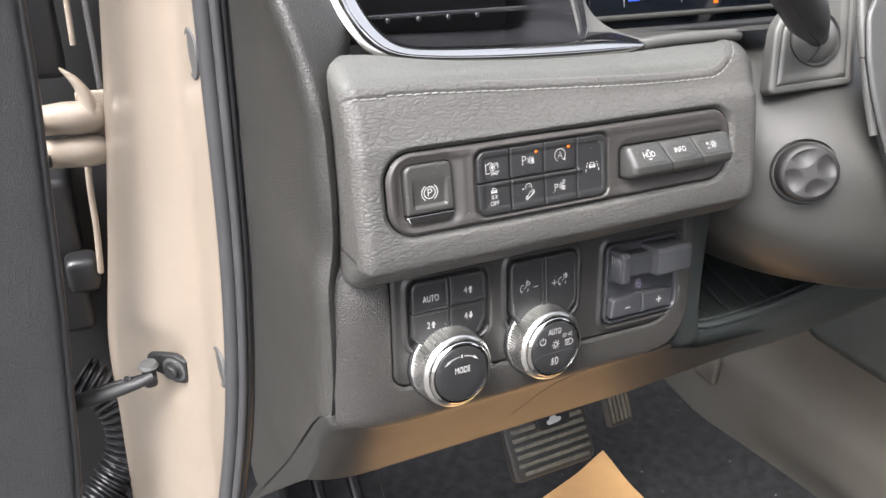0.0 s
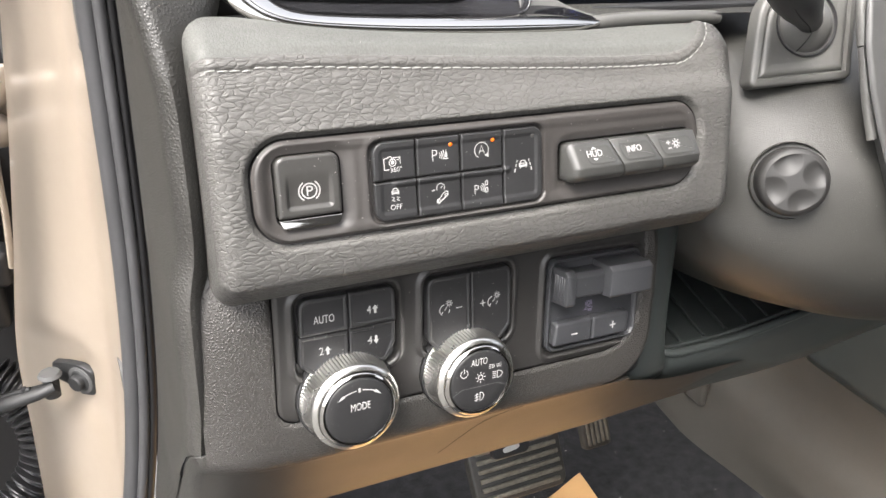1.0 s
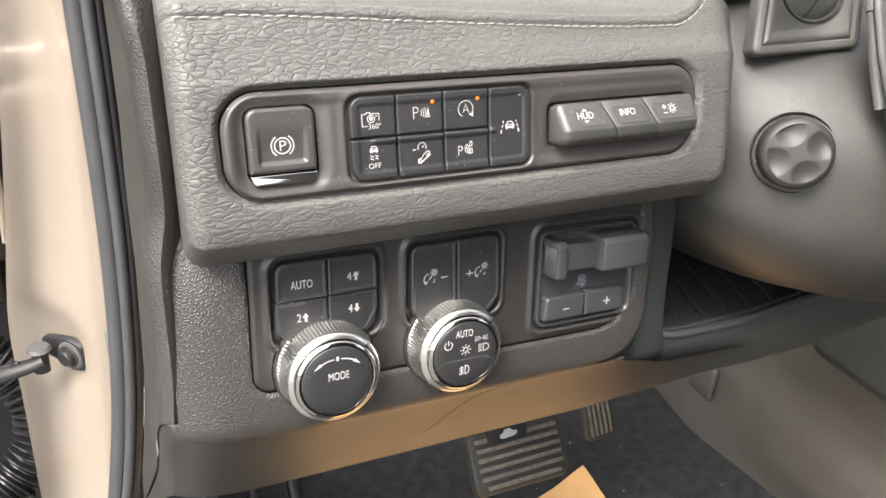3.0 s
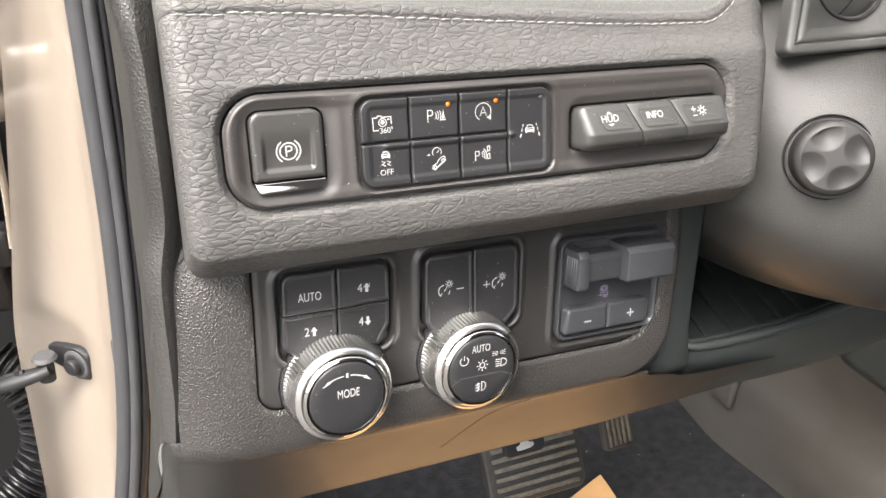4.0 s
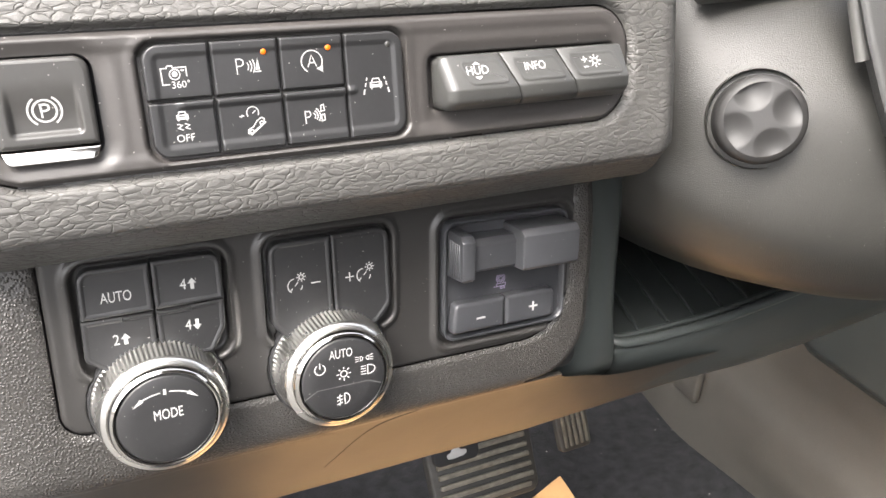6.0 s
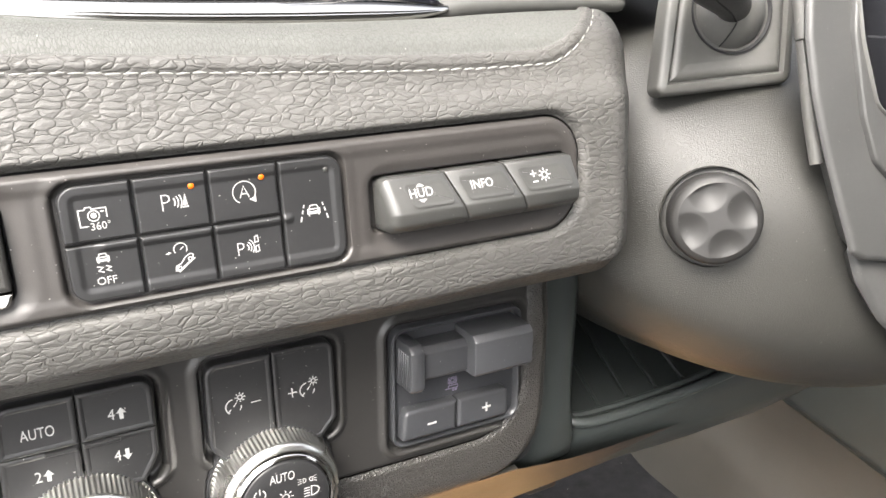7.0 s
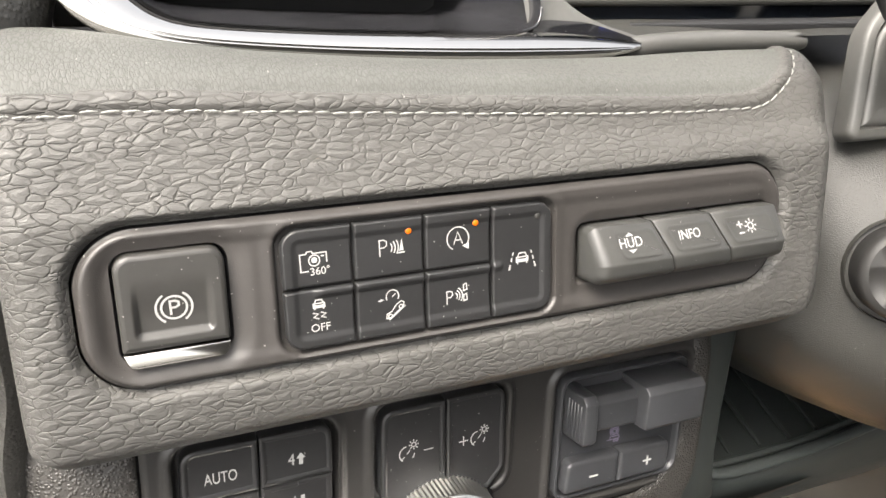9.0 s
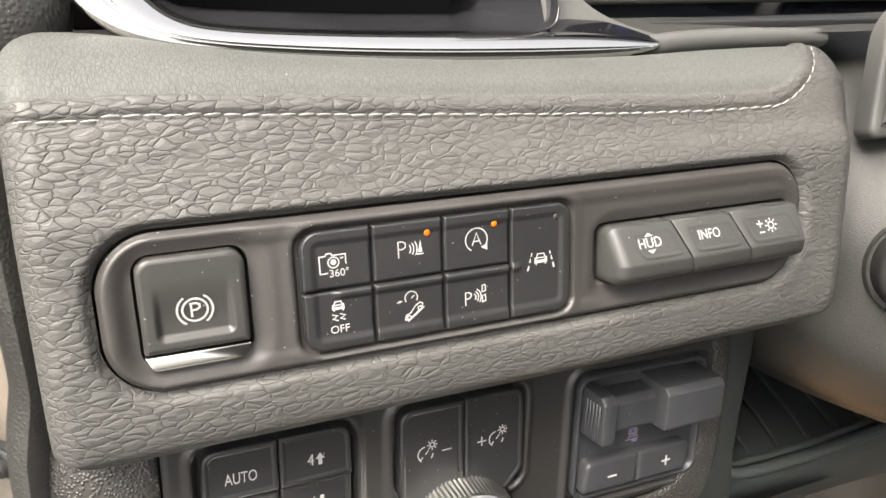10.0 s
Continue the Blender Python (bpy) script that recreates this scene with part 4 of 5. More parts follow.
part("slider_bar", ridge_bar("slider_bar", 50, 76, 6.8, 21.5, -2, 9.2, SLIDER), trailer)
sleeve = part("slider_sleeve", ridge_bar("slider_sleeve", 72.6, 100.0, 6.2, 24.6, -2, 15.4, SLIDER, 2.2), trailer, "square charcoal sleeve")
grip = part("slider_grip", ridge_bar("slider_grip", 45.6, 51.6, 4.6, 24.8, -1, 13.6, SLIDER, 2.0), trailer, "ribbed end grip")
for k in range(5):
    part("rib", block("rib", (0.0007, 0.0145, 0.0011), SLIDER, 0.0003, (45.4 * MM, 14.2 * MM, (3.2 + 1.9 * k) * MM), 1), grip)
for name, u0, u1 in (("minus_key", 46.2, 71.4), ("plus_key", 72.0, 96.6)):
    pts = [(u0, -20.6), (u1, -20.6), (u1, -7.4), (u0 + (1.5 if u0 < 60 else 0), -7.4)]
    key = part(name, stepped(name, fillet(pts, [1.6 if u0 < 60 else 0.4, 0.4 if u0 < 60 else 2.5, 0.4 if u0 < 60 else 2.5, 2.6 if u0 < 60 else 0.4], 6), [(0, -3), (0, 2.4), (0.35, 3.2), (1.1, 3.6), (2.0, 3.7)], SLIDER), trailer, "wide charcoal key")
    if u0 < 60:
        part("symbol", strokes("symbol", [[(-1.9, 0), (1.9, 0)]], 0.9, WHITE), key, "white minus sign", at(59.7, -14.8, 3.7, 1))
    else:
        part("symbol", strokes("symbol", [[(-2.0, 0), (2.0, 0)], [(0, -2.0), (0, 2.0)]], 0.9, WHITE), key, "white plus sign", at(85.6, -14.0, 3.7, 1))
part("symbol", strokes("symbol", [ring(0, 1.6, 1.5, 16), ring(0, 1.6, 0.9, 12), [(-3.4, -1.9), (2.4, -1.9)], [(-2.0, -0.6), (2.4, -0.6), (2.4, -1.9)], [(-2.0, -0.6), (-2.0, -1.9)], ring(0.3, -2.7, 0.45, 8), ring(1.6, -2.7, 0.45, 8), arc(0, 1.6, 2.1, 130, 230, 6), arc(0, 1.6, 2.1, -50, 50, 6)], 0.36, MAUVE), trailer, "dim printed trailer sign", at(72.0, -2.4, -1.55, 1))

# ---- lower dashboard round the switches ----
dash = thing("lower_dashboard", "grained dark plastic lower dashboard that curves under towards the pedals", "dashboard", LOW)


def frame_profile():
    return chain([(0, 50, -8), (0, 20, -1.0), (0, -20, -0.6), (0, -40, -0.6), (0, -50, -1.2), (0, -55.5, -3.6), (0, -60.5, -9.5), (0, -70, -18.5), (0, -96, -41), (0, -120, -62), (0, -126, -68), (0, -127, -78), (0, -118, -110)], 8)


FRAME_LINE = frame_profile()
FRAME_N = len(FRAME_LINE)


def frame_place(u, i):
    j = min(int(i), FRAME_N - 2)
    p = FRAME_LINE[j].lerp(FRAME_LINE[j + 1], i - j)
    y, z = p.y, p.z
    shift = 0.0
    if u < -106:
        k = min(0.93, (-106 - u) / 30)
        shift -= 13 * (1 - math.sqrt(max(0.0, 1 - k * k)))
    # lower corners swing up a little at the outer end
    d = panel_edge(u, y)
    roll = -1.6 * (1 - ease(0.3, 1.9, d)) if (d < 1.9 and i < 34) else 0.0
    y += 3.0 * ease(-90, -135, u) * ease(-40, -56, y)
    if y > -58 and i < 40:
        right = 121.5 + (y - 35) * 0.02
        dr = right - u
        if u > right - 32 and y < -26:
            dr = 32 - math.hypot(u - (right - 32), -26 - y)
        roll -= 3.5 * (1 - ease(0.0, 5.0, dr))
    return (u, y, z + shift + roll)


def inner_edge(u, i):
    j = min(int(i), FRAME_N - 2)
    p = FRAME_LINE[j].lerp(FRAME_LINE[j + 1], i - j)
    keep = panel_edge(u, p.y) - 0.35 if i < 34 else 50
    # the inner lower corner is a wide curve
    if p.y > -58:
        right = 121.5 + (p.y - 35) * 0.02
        corner = math.hypot(max(0, u - (right - 32)), max(0, -26 - p.y)) - 32
        keep = min(keep, -max(u - right, corner if (u > right - 32 and p.y < -26) else -9))
    return keep


part("switch_surround", sheet("switch_surround", span(-133.9, 124, 1.6), span(0, 39.5, 0.5), frame_place, GRAINED, inner_edge), dash, "grained black plastic surround")


def under_place(u, i):
    x, y, z = frame_place(u, i)
    return (x, y + max(0.0, u - 130) * 0.045, z)


TRAY_FOOT = [(0.100, 0.5050), (0.128, 0.4960), (0.150, 0.4830), (0.175, 0.4765), (0.20, 0.4730), (0.23, 0.4680), (0.26, 0.4610), (0.30, 0.4480), (0.36, 0.425), (0.44, 0.40)]


def under_keep(u, i):
    """The underside stops in a rounded corner below the front of the tray."""
    p = LOW @ (Vector(under_place(u, i)) * MM)
    a, c = p.x - 0.1050, p.z - smooth_table(TRAY_FOOT, p.x, 0.01)
    r = 0.012
    return r - min(a, c) if min(a, c) > r else math.hypot(max(0.0, r - a), max(0.0, r - c)) - r


part("under_panel", sheet("under_panel", span(-133.9, 96, 6) + span(98, 240, 1.5) + span(244, 420, 6), span(39.5, FRAME_N - 1, 0.5), under_place, UNDER, under_keep), dash, "smooth dark plastic underside")
part("backing", stepped("backing", fillet([(-128, -54), (118, -54), (118, 40), (-128, 40)], 6), [(0, -14), (0, -8)], DARK), dash)
part("parting_line", tube("parting_line", [Vector(frame_place(a, b)) * MM + Vector((0, 0, 0.0001)) for a, b in [(34 - 0.55 * k, 41 + 0.42 * k) for k in range(0, 60, 3)]], 0.00016, UNDER, 6), dash, "fine parting line")

bracket = thing("pedal_bracket", "dark steel bracket with a white paper sticker below the dashboard", "bracket")
BK = Matrix.Translation((0.1300, 0.177, 0.3215)) @ pose(0, 0, 0, 0, 0, 4) @ pose(0, 0, 0, 58, 0, 0)
part("plate", stepped("plate", fillet([(-20, -9), (18, -10), (20, 70), (-20, 70)], [5, 6, 4, 4], 5), [(0, -5), (0, -0.8), (0.5, -0.2), (1.4, 0)], DARK), bracket, "black folded plate", BK)
part("sticker", stepped("sticker", fillet([(-8, -2.4), (-4.6, -3.2), (4.6, -3.4), (8, -2.2), (8.4, 0.4), (4.4, 1.4), (2.0, 4.0), (-3.0, 4.0), (-5, 1.6), (-8.6, 0.8)], 0.8, 3), [(0, 0.0), (0, 0.35), (0.2, 0.45)], WHITE), bracket, "white paper sticker", BK @ at(-1, -2, 0, 4))

# side wall of the pocket, and the pocket with its ribbed mat
pocket = thing("storage_pocket", "dark open storage pocket with a ribbed rubber mat", "storage pocket")
part("side_wall", loft("side_wall", [[Vector((0.104, 0.046 - f, z)), Vector((0.126, 0.041 - f, z)), Vector((0.146 + dx, 0.043 - f * 0.7, z)), Vector((0.150 + dx, 0.046 - f * 0.4, z)), Vector((0.152 + dx, 0.054, z)), Vector((0.158 + dx, 0.16, z))]
     for z, dx, f in ((0.62, -0.004, 0), (0.58, -0.002, 0), (0.54, 0, 0.002), (0.515, 0.002, 0.004), (0.495, 0.005, 0.007), (0.486, 0.006, 0.004), (0.479, 0.006, -0.003))], POCKET), pocket)
lip_line = [(0.1590, 0.070, 0.503), (0.1605, 0.059, 0.4945), (0.166, 0.0525, 0.4915), (0.185, 0.0515, 0.4905), (0.23, 0.053, 0.4910), (0.27, 0.055, 0.4945), (0.32, 0.058, 0.500), (0.42, 0.064, 0.508)]
LIP = chain(lip_line, 8)


def tray_drop(x):
    """The tray's dark front grows deeper towards the middle, standing for the underside's shade."""
    return ease(0.19, 0.33, x)


part("front_lip", tube("front_lip", LIP, 0.0034, POCKET, 12, 0.8), pocket, "rounded front lip")
part("inner_bead", tube("inner_bead", [p + Vector((0.001, 0.0085, -0.0015)) for p in LIP[6:]], 0.0022, POCKET, 10, 0.8), pocket, "raised bead behind the lip")
# Lower rows reach further down where the underside lies in shade.
part("front_face", loft("front_face", [[p + Vector((0, -0.0005, 0.001)), p + Vector((0, -0.0016, -0.006)), p + Vector((0, 0.0000, -0.015)), p + Vector((0, 0.0030, -0.0215 - 0.020 * tray_drop(p.x))), p + Vector((0, 0.008, -0.034 - 0.022 * tray_drop(p.x))), p + Vector((0, 0.016, -0.050 - 0.014 * tray_drop(p.x)))] for p in LIP], POCKET), pocket, "dark plastic front below the lip, deepened in place of shade")
part("mat", loft("mat", [[p + Vector((0, 0.003, -0.003)), p + Vector((0.006, 0.03, -0.008)), p + Vector((0.012, 0.09, -0.008)), p + Vector((0.018, 0.16, -0.004))] for p in LIP], POCKET), pocket, "dark ribbed rubber mat")
for k in range(9):
    x = 0.190 + 0.0200 * k
    part("mat_rib", tube("mat_rib", [Vector((x + 0.022 * s, 0.068 + 0.09 * s, 0.4845 + 0.0012 * k + 0.002 * s)) for s in (0, 0.3, 0.6, 1.0)], 0.0013, POCKET, 8), pocket)
# Pocket's rear, extended upwards as a near-black backdrop for the gap's shade.
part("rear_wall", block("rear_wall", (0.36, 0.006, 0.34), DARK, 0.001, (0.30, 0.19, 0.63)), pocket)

# ---- outer end of the dashboard ----
end_cap = thing("dashboard_end_cap", "dark grained plastic end panel of the dashboard beside the door seal", "dashboard")
CORNER_X = [(0.36, -0.153), (0.40, -0.147), (0.45, -0.1400), (0.50, -0.1400), (0.53, -0.1382), (0.55, -0.1362), (0.60, -0.1355), (0.613, -0.1345), (0.622, -0.1315), (0.632, -0.1306), (0.65, -0.1305), (0.69, -0.1310), (0.72, -0.1350), (0.75, -0.1425), (0.80, -0.158), (0.86, -0.176)]
CORNER_Y = [(0.36, 0.072), (0.42, 0.044), (0.46, 0.026), (0.50, 0.014), (0.525, 0.0115), (0.55, 0.0115), (0.58, 0.013), (0.60, 0.015), (0.613, 0.0165), (0.622, 0.0188), (0.633, 0.0188), (0.65, 0.018), (0.70, 0.024), (0.74, 0.040), (0.80, 0.075), (0.86, 0.11)]
# the dark channel between the end panel and the door seal
CHANNEL_X = [(0.24, -0.190), (0.36, -0.1670), (0.40, -0.1605), (0.44, -0.1555), (0.485, -0.1520), (0.532, -0.1493), (0.576, -0.1478), (0.657, -0.1470), (0.73, -0.1465), (0.86, -0.146)]
SEAL_Y = 0.176
VENT_SIDE = [(0.69, -0.121), (0.71, -0.1130), (0.722, -0.1075), (0.732, -0.1072), (0.745, -0.1115), (0.765, -0.1155), (0.80, -0.121), (0.86, -0.125)]
VENT_SIDE_Y = [(0.69, 0.034), (0.722, 0.040), (0.742, 0.054), (0.762, 0.066), (0.80, 0.085), (0.86, 0.115)]


def end_section(z):
    cx, cy, sx = smooth_table(CORNER_X, z, 0.006), smooth_table(CORNER_Y, z, 0.008), smooth_table(CHANNEL_X, z, 0.02) + 0.0042
    reach = ease(0.692, 0.722, z)
    near = [Vector((cx + 0.0280, cy + 0.030, z)), Vector((cx + 0.0120, cy + 0.0075, z)), Vector((cx + 0.0056, cy + 0.0048, z))]
    ix, iy = smooth_table(VENT_SIDE, z, 0.006), smooth_table(VENT_SIDE_Y, z, 0.01)
    wide = [Vector((ix + 0.0005, iy + 0.04, z)), Vector((ix, iy + 0.005, z)), Vector((cx * 0.4 + ix * 0.6, cy * 0.4 + iy * 0.6 - 0.0015, z))]
    inner = [a.lerp(b, reach) for a, b in zip(near, wide)]
    mid = [Vector((cx + 0.0034, cy + 0.0004, z)), Vector((cx + 0.0006, cy - 0.0012, z)), Vector((cx - 0.0030, cy + 0.0010, z)), Vector((cx - 0.0052, cy + 0.0058, z))]
    far = [Vector((cx - 0.0062 + (sx - cx + 0.0062) * k, cy + 0.014 + (SEAL_Y - 0.004 - cy - 0.014) * k, z)) for k in (0, 0.12, 0.3, 0.55, 0.8, 1.0)]
    far = [p + Vector((-b, 0, 0)) for p, b in zip(far, (0, 0.0006, 0.0016, 0.002, 0.0014, 0.0))]
    return inner + mid + far


END_N = len(end_section(0.5))


def end_place(i, z):
    return end_section(z)[int(round(i))]


def cut_height(y):
    """The joint with the lower corner runs down towards the door seal."""
    return 0.531 - max(0.0, y - 0.014) * 1.275


part("end_panel", sheet("end_panel", list(range(END_N)), span(0.372, 0.86, 0.003), end_place, ENDCAP, lambda i, z: z - cut_height(end_section(z)[i].y), scale=1.0), end_cap)


def cut_point(i):
    """Where the end panel stops above the lower corner."""
    lo, hi = 0.30, 0.56
    for _ in range(30):
        z = (lo + hi) / 2
        if z - cut_height(end_section(z)[i].y) > 0:
            hi = z
        else:
            lo = z
    return end_section(hi)[i]


seam_edge = [cut_point(i) for i in range(2, END_N)]
seam_edge.append(seam_edge[-1] * 2 - seam_edge[-2])
seam_line = chain([p + Vector((0.0008, 0.0004, -0.0009)) for p in seam_edge], 4)
part("seam_groove", tube("seam_groove", [p + Vector((0.003, 0.002, 0.0005)) for p in seam_line], 0.0018, DARK, 8), end_cap, "dark joint")
corner_edge = [LOW @ (Vector(frame_place(-133.5, 31 + (FRAME_N - 32) * k / 30)) * MM) for k in range(31)]


def corner_skin(s, k):
    p = seam_line[int(round(s * (len(seam_line) - 1)))]
    j = min(29, int(s * 30))
    q = corner_edge[j].lerp(corner_edge[j + 1], s * 30 - j)
    bulge = 0.0015 * math.sin(math.pi * k) * ease(0, 0.3, s)
    edge = 0.0005 * (1 - ease(0.0, 0.06, k))
    return p.lerp(q, k) + Vector((-0.55, -0.75, -0.1)) * bulge + Vector((0.5, 0.8, 0)) * edge


M_ = len(seam_line) - 1
part("lower_corner", sheet("lower_corner", [i / M_ for i in range(M_ + 1)], [0, 0.02, 0.04, 0.07] + span(0.1, 1.0, 0.06), corner_skin, ENDCAP, scale=1.0, sharp=80), end_cap, "smooth lower corner")

# ---- air vent with its chrome frame ----
vent = thing("air_vent", "side air vent with a broad chrome frame and glossy black inside", "air vent", UP)
# stations: front lower edge, crest, rear upper edge
ST = [((-122, 190, -72), (-106, 190, -84)), ((-119, 150, -60), (-102.5, 150, -72)), ((-116, 115, -48), (-99, 116, -60)), ((-112.5, 92, -40.5), (-95.5, 96, -52.5)),
      ((-107, 78, -35.5), (-91.5, 85, -48.5)), ((-99, 68.8, -33), (-86, 77, -46)), ((-88, 63.8, -31.5), (-79, 71.4, -44)), ((-70, 60.6, -31), (-67, 68.6, -43)),
      ((-40, 57.8, -30.8), (-39, 66.6, -42.5)), ((-10, 56.1, -31), (-10, 65.4, -42.5)), ((20, 55.1, -31.4), (20, 64.6, -42.5)), ((36, 54.9, -32), (36, 64.2, -42.5)),
      ((50, 55.0, -32.8), (50, 63.4, -42)), ((62, 55.6, -34), (62, 62.2, -41.5)), ((71, 56.6, -35.6), (71, 61.0, -41)), ((77, 57.6, -38), (77, 60.2, -40.6)), ((79.5, 58.6, -39.6), (79.5, 59.6, -40.4))]


def bar_profile():
    """Lower roll, fine groove, sloping upper face and flat top of the chrome bar, as shares of its depth and height."""
    back = rise = 0.0
    out = [(0.0, 0.0)]
    for w0, w1, length, n in ((-34, 22, 3.7, 8), (80, 80, 0.25, 1), (-20, -20, 0.3, 1), (28, 62, 6.2, 9), (66, 84, 7.0, 4)):
        for k in range(n):
            w = radians(w0 + (w1 - w0) * (k + 0.5) / n)
            back, rise = back + math.sin(w) * length / n, rise + math.cos(w) * length / n
            out.append((back, rise))
    return [(x / back, y / rise) for x, y in out]


BAR = bar_profile()


def vent_section(f, b):
    f, b = Vector(f), Vector(b)
    m = Vector((f.x, f.y, b.z))
    out = [f + Vector((0, -0.4, -5)), f + Vector((0, -0.5, -1.2))]
    for back, rise in BAR:
        out.append(f + (m - f) * back + (b - m) * rise)
    out.append(b + (b - m).normalized() * -0.6 + Vector((0, 0, -0.8)))
    return [p * MM for p in out]


stations = [chain([s[k] for s in ST], 5) for k in range(2)]
part("chrome_frame", loft("chrome_frame", [vent_section(f, b) for f, b in zip(*stations)], CHROME, sharp=88), vent, "bright chrome frame")


def liner(b, k):
    return [b + Vector((0, -0.6, -0.6)), b + Vector((0, -0.4, -4)), b + Vector((2 * k, 2.5, -22)), b + Vector((3 * k, 6, -50)), b + Vector((4 * k, 10, -96))]


lining = [b for b in stations[1] if b.x < 33]
right_wall = chain([(33, 64.3, -42.5), (38.5, 66.0, -43), (41, 70.5, -44), (41.5, 80, -46), (41.5, 100, -52), (41.5, 140, -64)], 5)
part("vent_lining", loft("vent_lining", [[p * MM for p in liner(b, ease(-70, -95, b.x))] for b in lining + right_wall], LINING, sharp=60), vent, "dusty glossy black lining")
part("rim_edge", tube("rim_edge", [p * MM for p in right_wall[:12]], 0.0005, LINING, 8), vent, "thin dark edge")
# Widened chrome; its dark reflection is put into the gloss black colour.
part("corner_facet", loft("corner_facet", [[Vector(p) * MM for p in row] for row in ([(33, 64.0, -42.6), (36, 65.0, -46), (41.5, 67.5, -50)], [(45, 63.4, -42.2), (47, 66.0, -47), (50, 69.6, -54)], [(56, 62.6, -41.8), (57.5, 65, -46), (60, 68.0, -52)], [(66, 61.6, -41.2), (67, 63.0, -44), (69, 65, -47.5)], [(79.3, 59.6, -40.3), (79.6, 59.9, -40.6), (80, 60.4, -41.5)])], GLOSS), vent, "polished chrome corner facet, coloured black for its dark reflection")
part("back_wall", block("back_wall", (0.17, 0.12, 0.004), DARK, 0.001, (-0.025, 0.13, -0.137)), vent)
for k in range(3):
    vane = part("vane", block("vane", (0.126, 0.003, 0.022), LINING, 0.001, (-0.0245, (85 + 16 * k) * MM, -0.114)), vent)
    if k == 0:
        for j in range(4):
            part("vane_clip", lathe("vane_clip", [(1.8, 0), (1.6, 0.6), (1.0, 1.0)], LINING, 12), vane, "", at(-58 + 20 * j, 82.8, -103.2))

# ---- instrument binnacle right of the vent ----
binnacle = thing("instrument_binnacle", "matt grey surround of the dark instrument display", "instrument panel", UP)
ledge = [(68, 57.4, -47.5), (79, 58.2, -43.6), (88, 59.0, -43.5), (110, 59.6, -46), (135, 59.4, -48.5), (158, 58.8, -50.8), (170, 58.2, -52.2)]
part("ledge", tube("ledge", [Vector(p) * MM for p in chain(ledge, 6)], lambda s: 0.0037 * (1 - 0.35 * ease(0.15, 0.0, s)) * (1 - 0.6 * ease(0.96, 1.0, s)), SHROUD_SMOOTH, 14, 0.9), binnacle, "rounded grey ledge")


def cheek(u, s):
    # grey web that sweeps up from the ledge, between vent and display
    return (u - 0.35 * s, 57.5 + s * 0.8, -47 - 0.30 * s)


def cheek_keep(u, s):
    x = u - 0.35 * s
    edge = 47 + 62 * math.exp(-s / 11.0)
    return min(edge - x, x - 39.5)


part("cheek", sheet("cheek", span(36, 150, 1.5), span(-2, 150, 1.5), cheek, SHROUD_SMOOTH, cheek_keep), binnacle, "matt grey web")


def well(u, s):
    return (u, 60.5 + 0.42 * s - 5 * math.exp(-((u - 150) / 28) ** 2) * ease(0, 25, s), -48 - s * 0.62)


part("shelf", sheet("shelf", span(60, 215, 3), span(0, 18, 2), well, SHROUD), binnacle, "dark grained shelf before the display")
part("display", block("display", (0.24, 0.12, 0.004), GLASS_BLACK, 0.002, (0.175, 0.126, -0.0635)), binnacle, "unlit black display")
part("display_rim", block("display_rim", (0.24, 0.0035, 0.006), SHROUD, 0.0015, (0.175, 0.0745, -0.0605)), binnacle, "thin dark rim")
for name, mat, u, v, wide, high in (("gauge_end", PLUG, 81.6, 83.8, 0.9, 6.0), ("gauge_line", BLUE, 89.3, 84.3, 9.0, 1.0), ("gauge_line", PLUG, 98.2, 84.6, 8.4, 0.9), ("gauge_tick", PLUG, 102.6, 85.6, 0.7, 2.6),
                                    ("gauge_mark", RED, 123.6, 84.6, 3.6, 1.2), ("gauge_end", PLUG, 127.4, 83.8, 0.9, 4.4), ("warning_lamp", AMBER, 156.5, 81.6, 4.0, 4.6)):
    part(name, block(name, (wide * MM, high * MM, 0.0005), mat, 0.0002, (u * MM, v * MM, -0.0613), 1), binnacle, {"warning_lamp": "lit orange warning lamp", "gauge_line": "thin lit gauge line"}.get(name, ""))

# ---- steering column ----
column = thing("steering_column", "dark grained plastic steering column shroud", "steering column", Matrix.Translation((0.006, 0, 0)))
COL = [(0.16, 0.704), (0.095, 0.701), (0.040, 0.694), (0.004, 0.680), (-0.022, 0.662), (-0.043, 0.636), (-0.051, 0.606), (-0.052, 0.580), (-0.044, 0.559), (-0.028, 0.541), (0.004, 0.527), (0.036, 0.517), (0.09, 0.510), (0.20, 0.50)]
COL_LINE = chain([(0, a, b) for a, b in COL], 6)
COL_C = Vector((0, 0.125, 0.628))


def column_section(x):
    out = []
    for p in COL_LINE:
        k = 1 - math.sqrt(max(0.0, 1 - ((0.296 - x) / 0.165) ** 2))
        low = 1 - ease(0.56, 0.64, p.z)
        q = Vector((0, p.y + 0.13 * k, p.z + (COL_C.z - p.z) * 0.62 * k * low))
        out.append(Vector((x, q.y, q.z)))
    return out


part("shroud", loft("shroud", [column_section(x) for x in [0.1312, 0.132, 0.1335] + span(0.136, 0.2, 0.0025) + span(0.205, 0.25, 0.005) + span(0.26, 0.42, 0.01)], SHROUD), column)

# round lock knob on the shroud
KN = Vector((0.1694, 0.0005, 0.6332))
kn_m = look(KN, KN + Vector((0.54, 0.77, -0.28)))
lock = part("lock_knob", lathe("lock_knob", [(18.3, -14), (18.3, 4.3), (17.9, 6.4), (16.9, 7.9), (15.0, 8.8)], KNOB, 48, cap=False), column, "round dark grey knob with a pressed cross", kn_m)


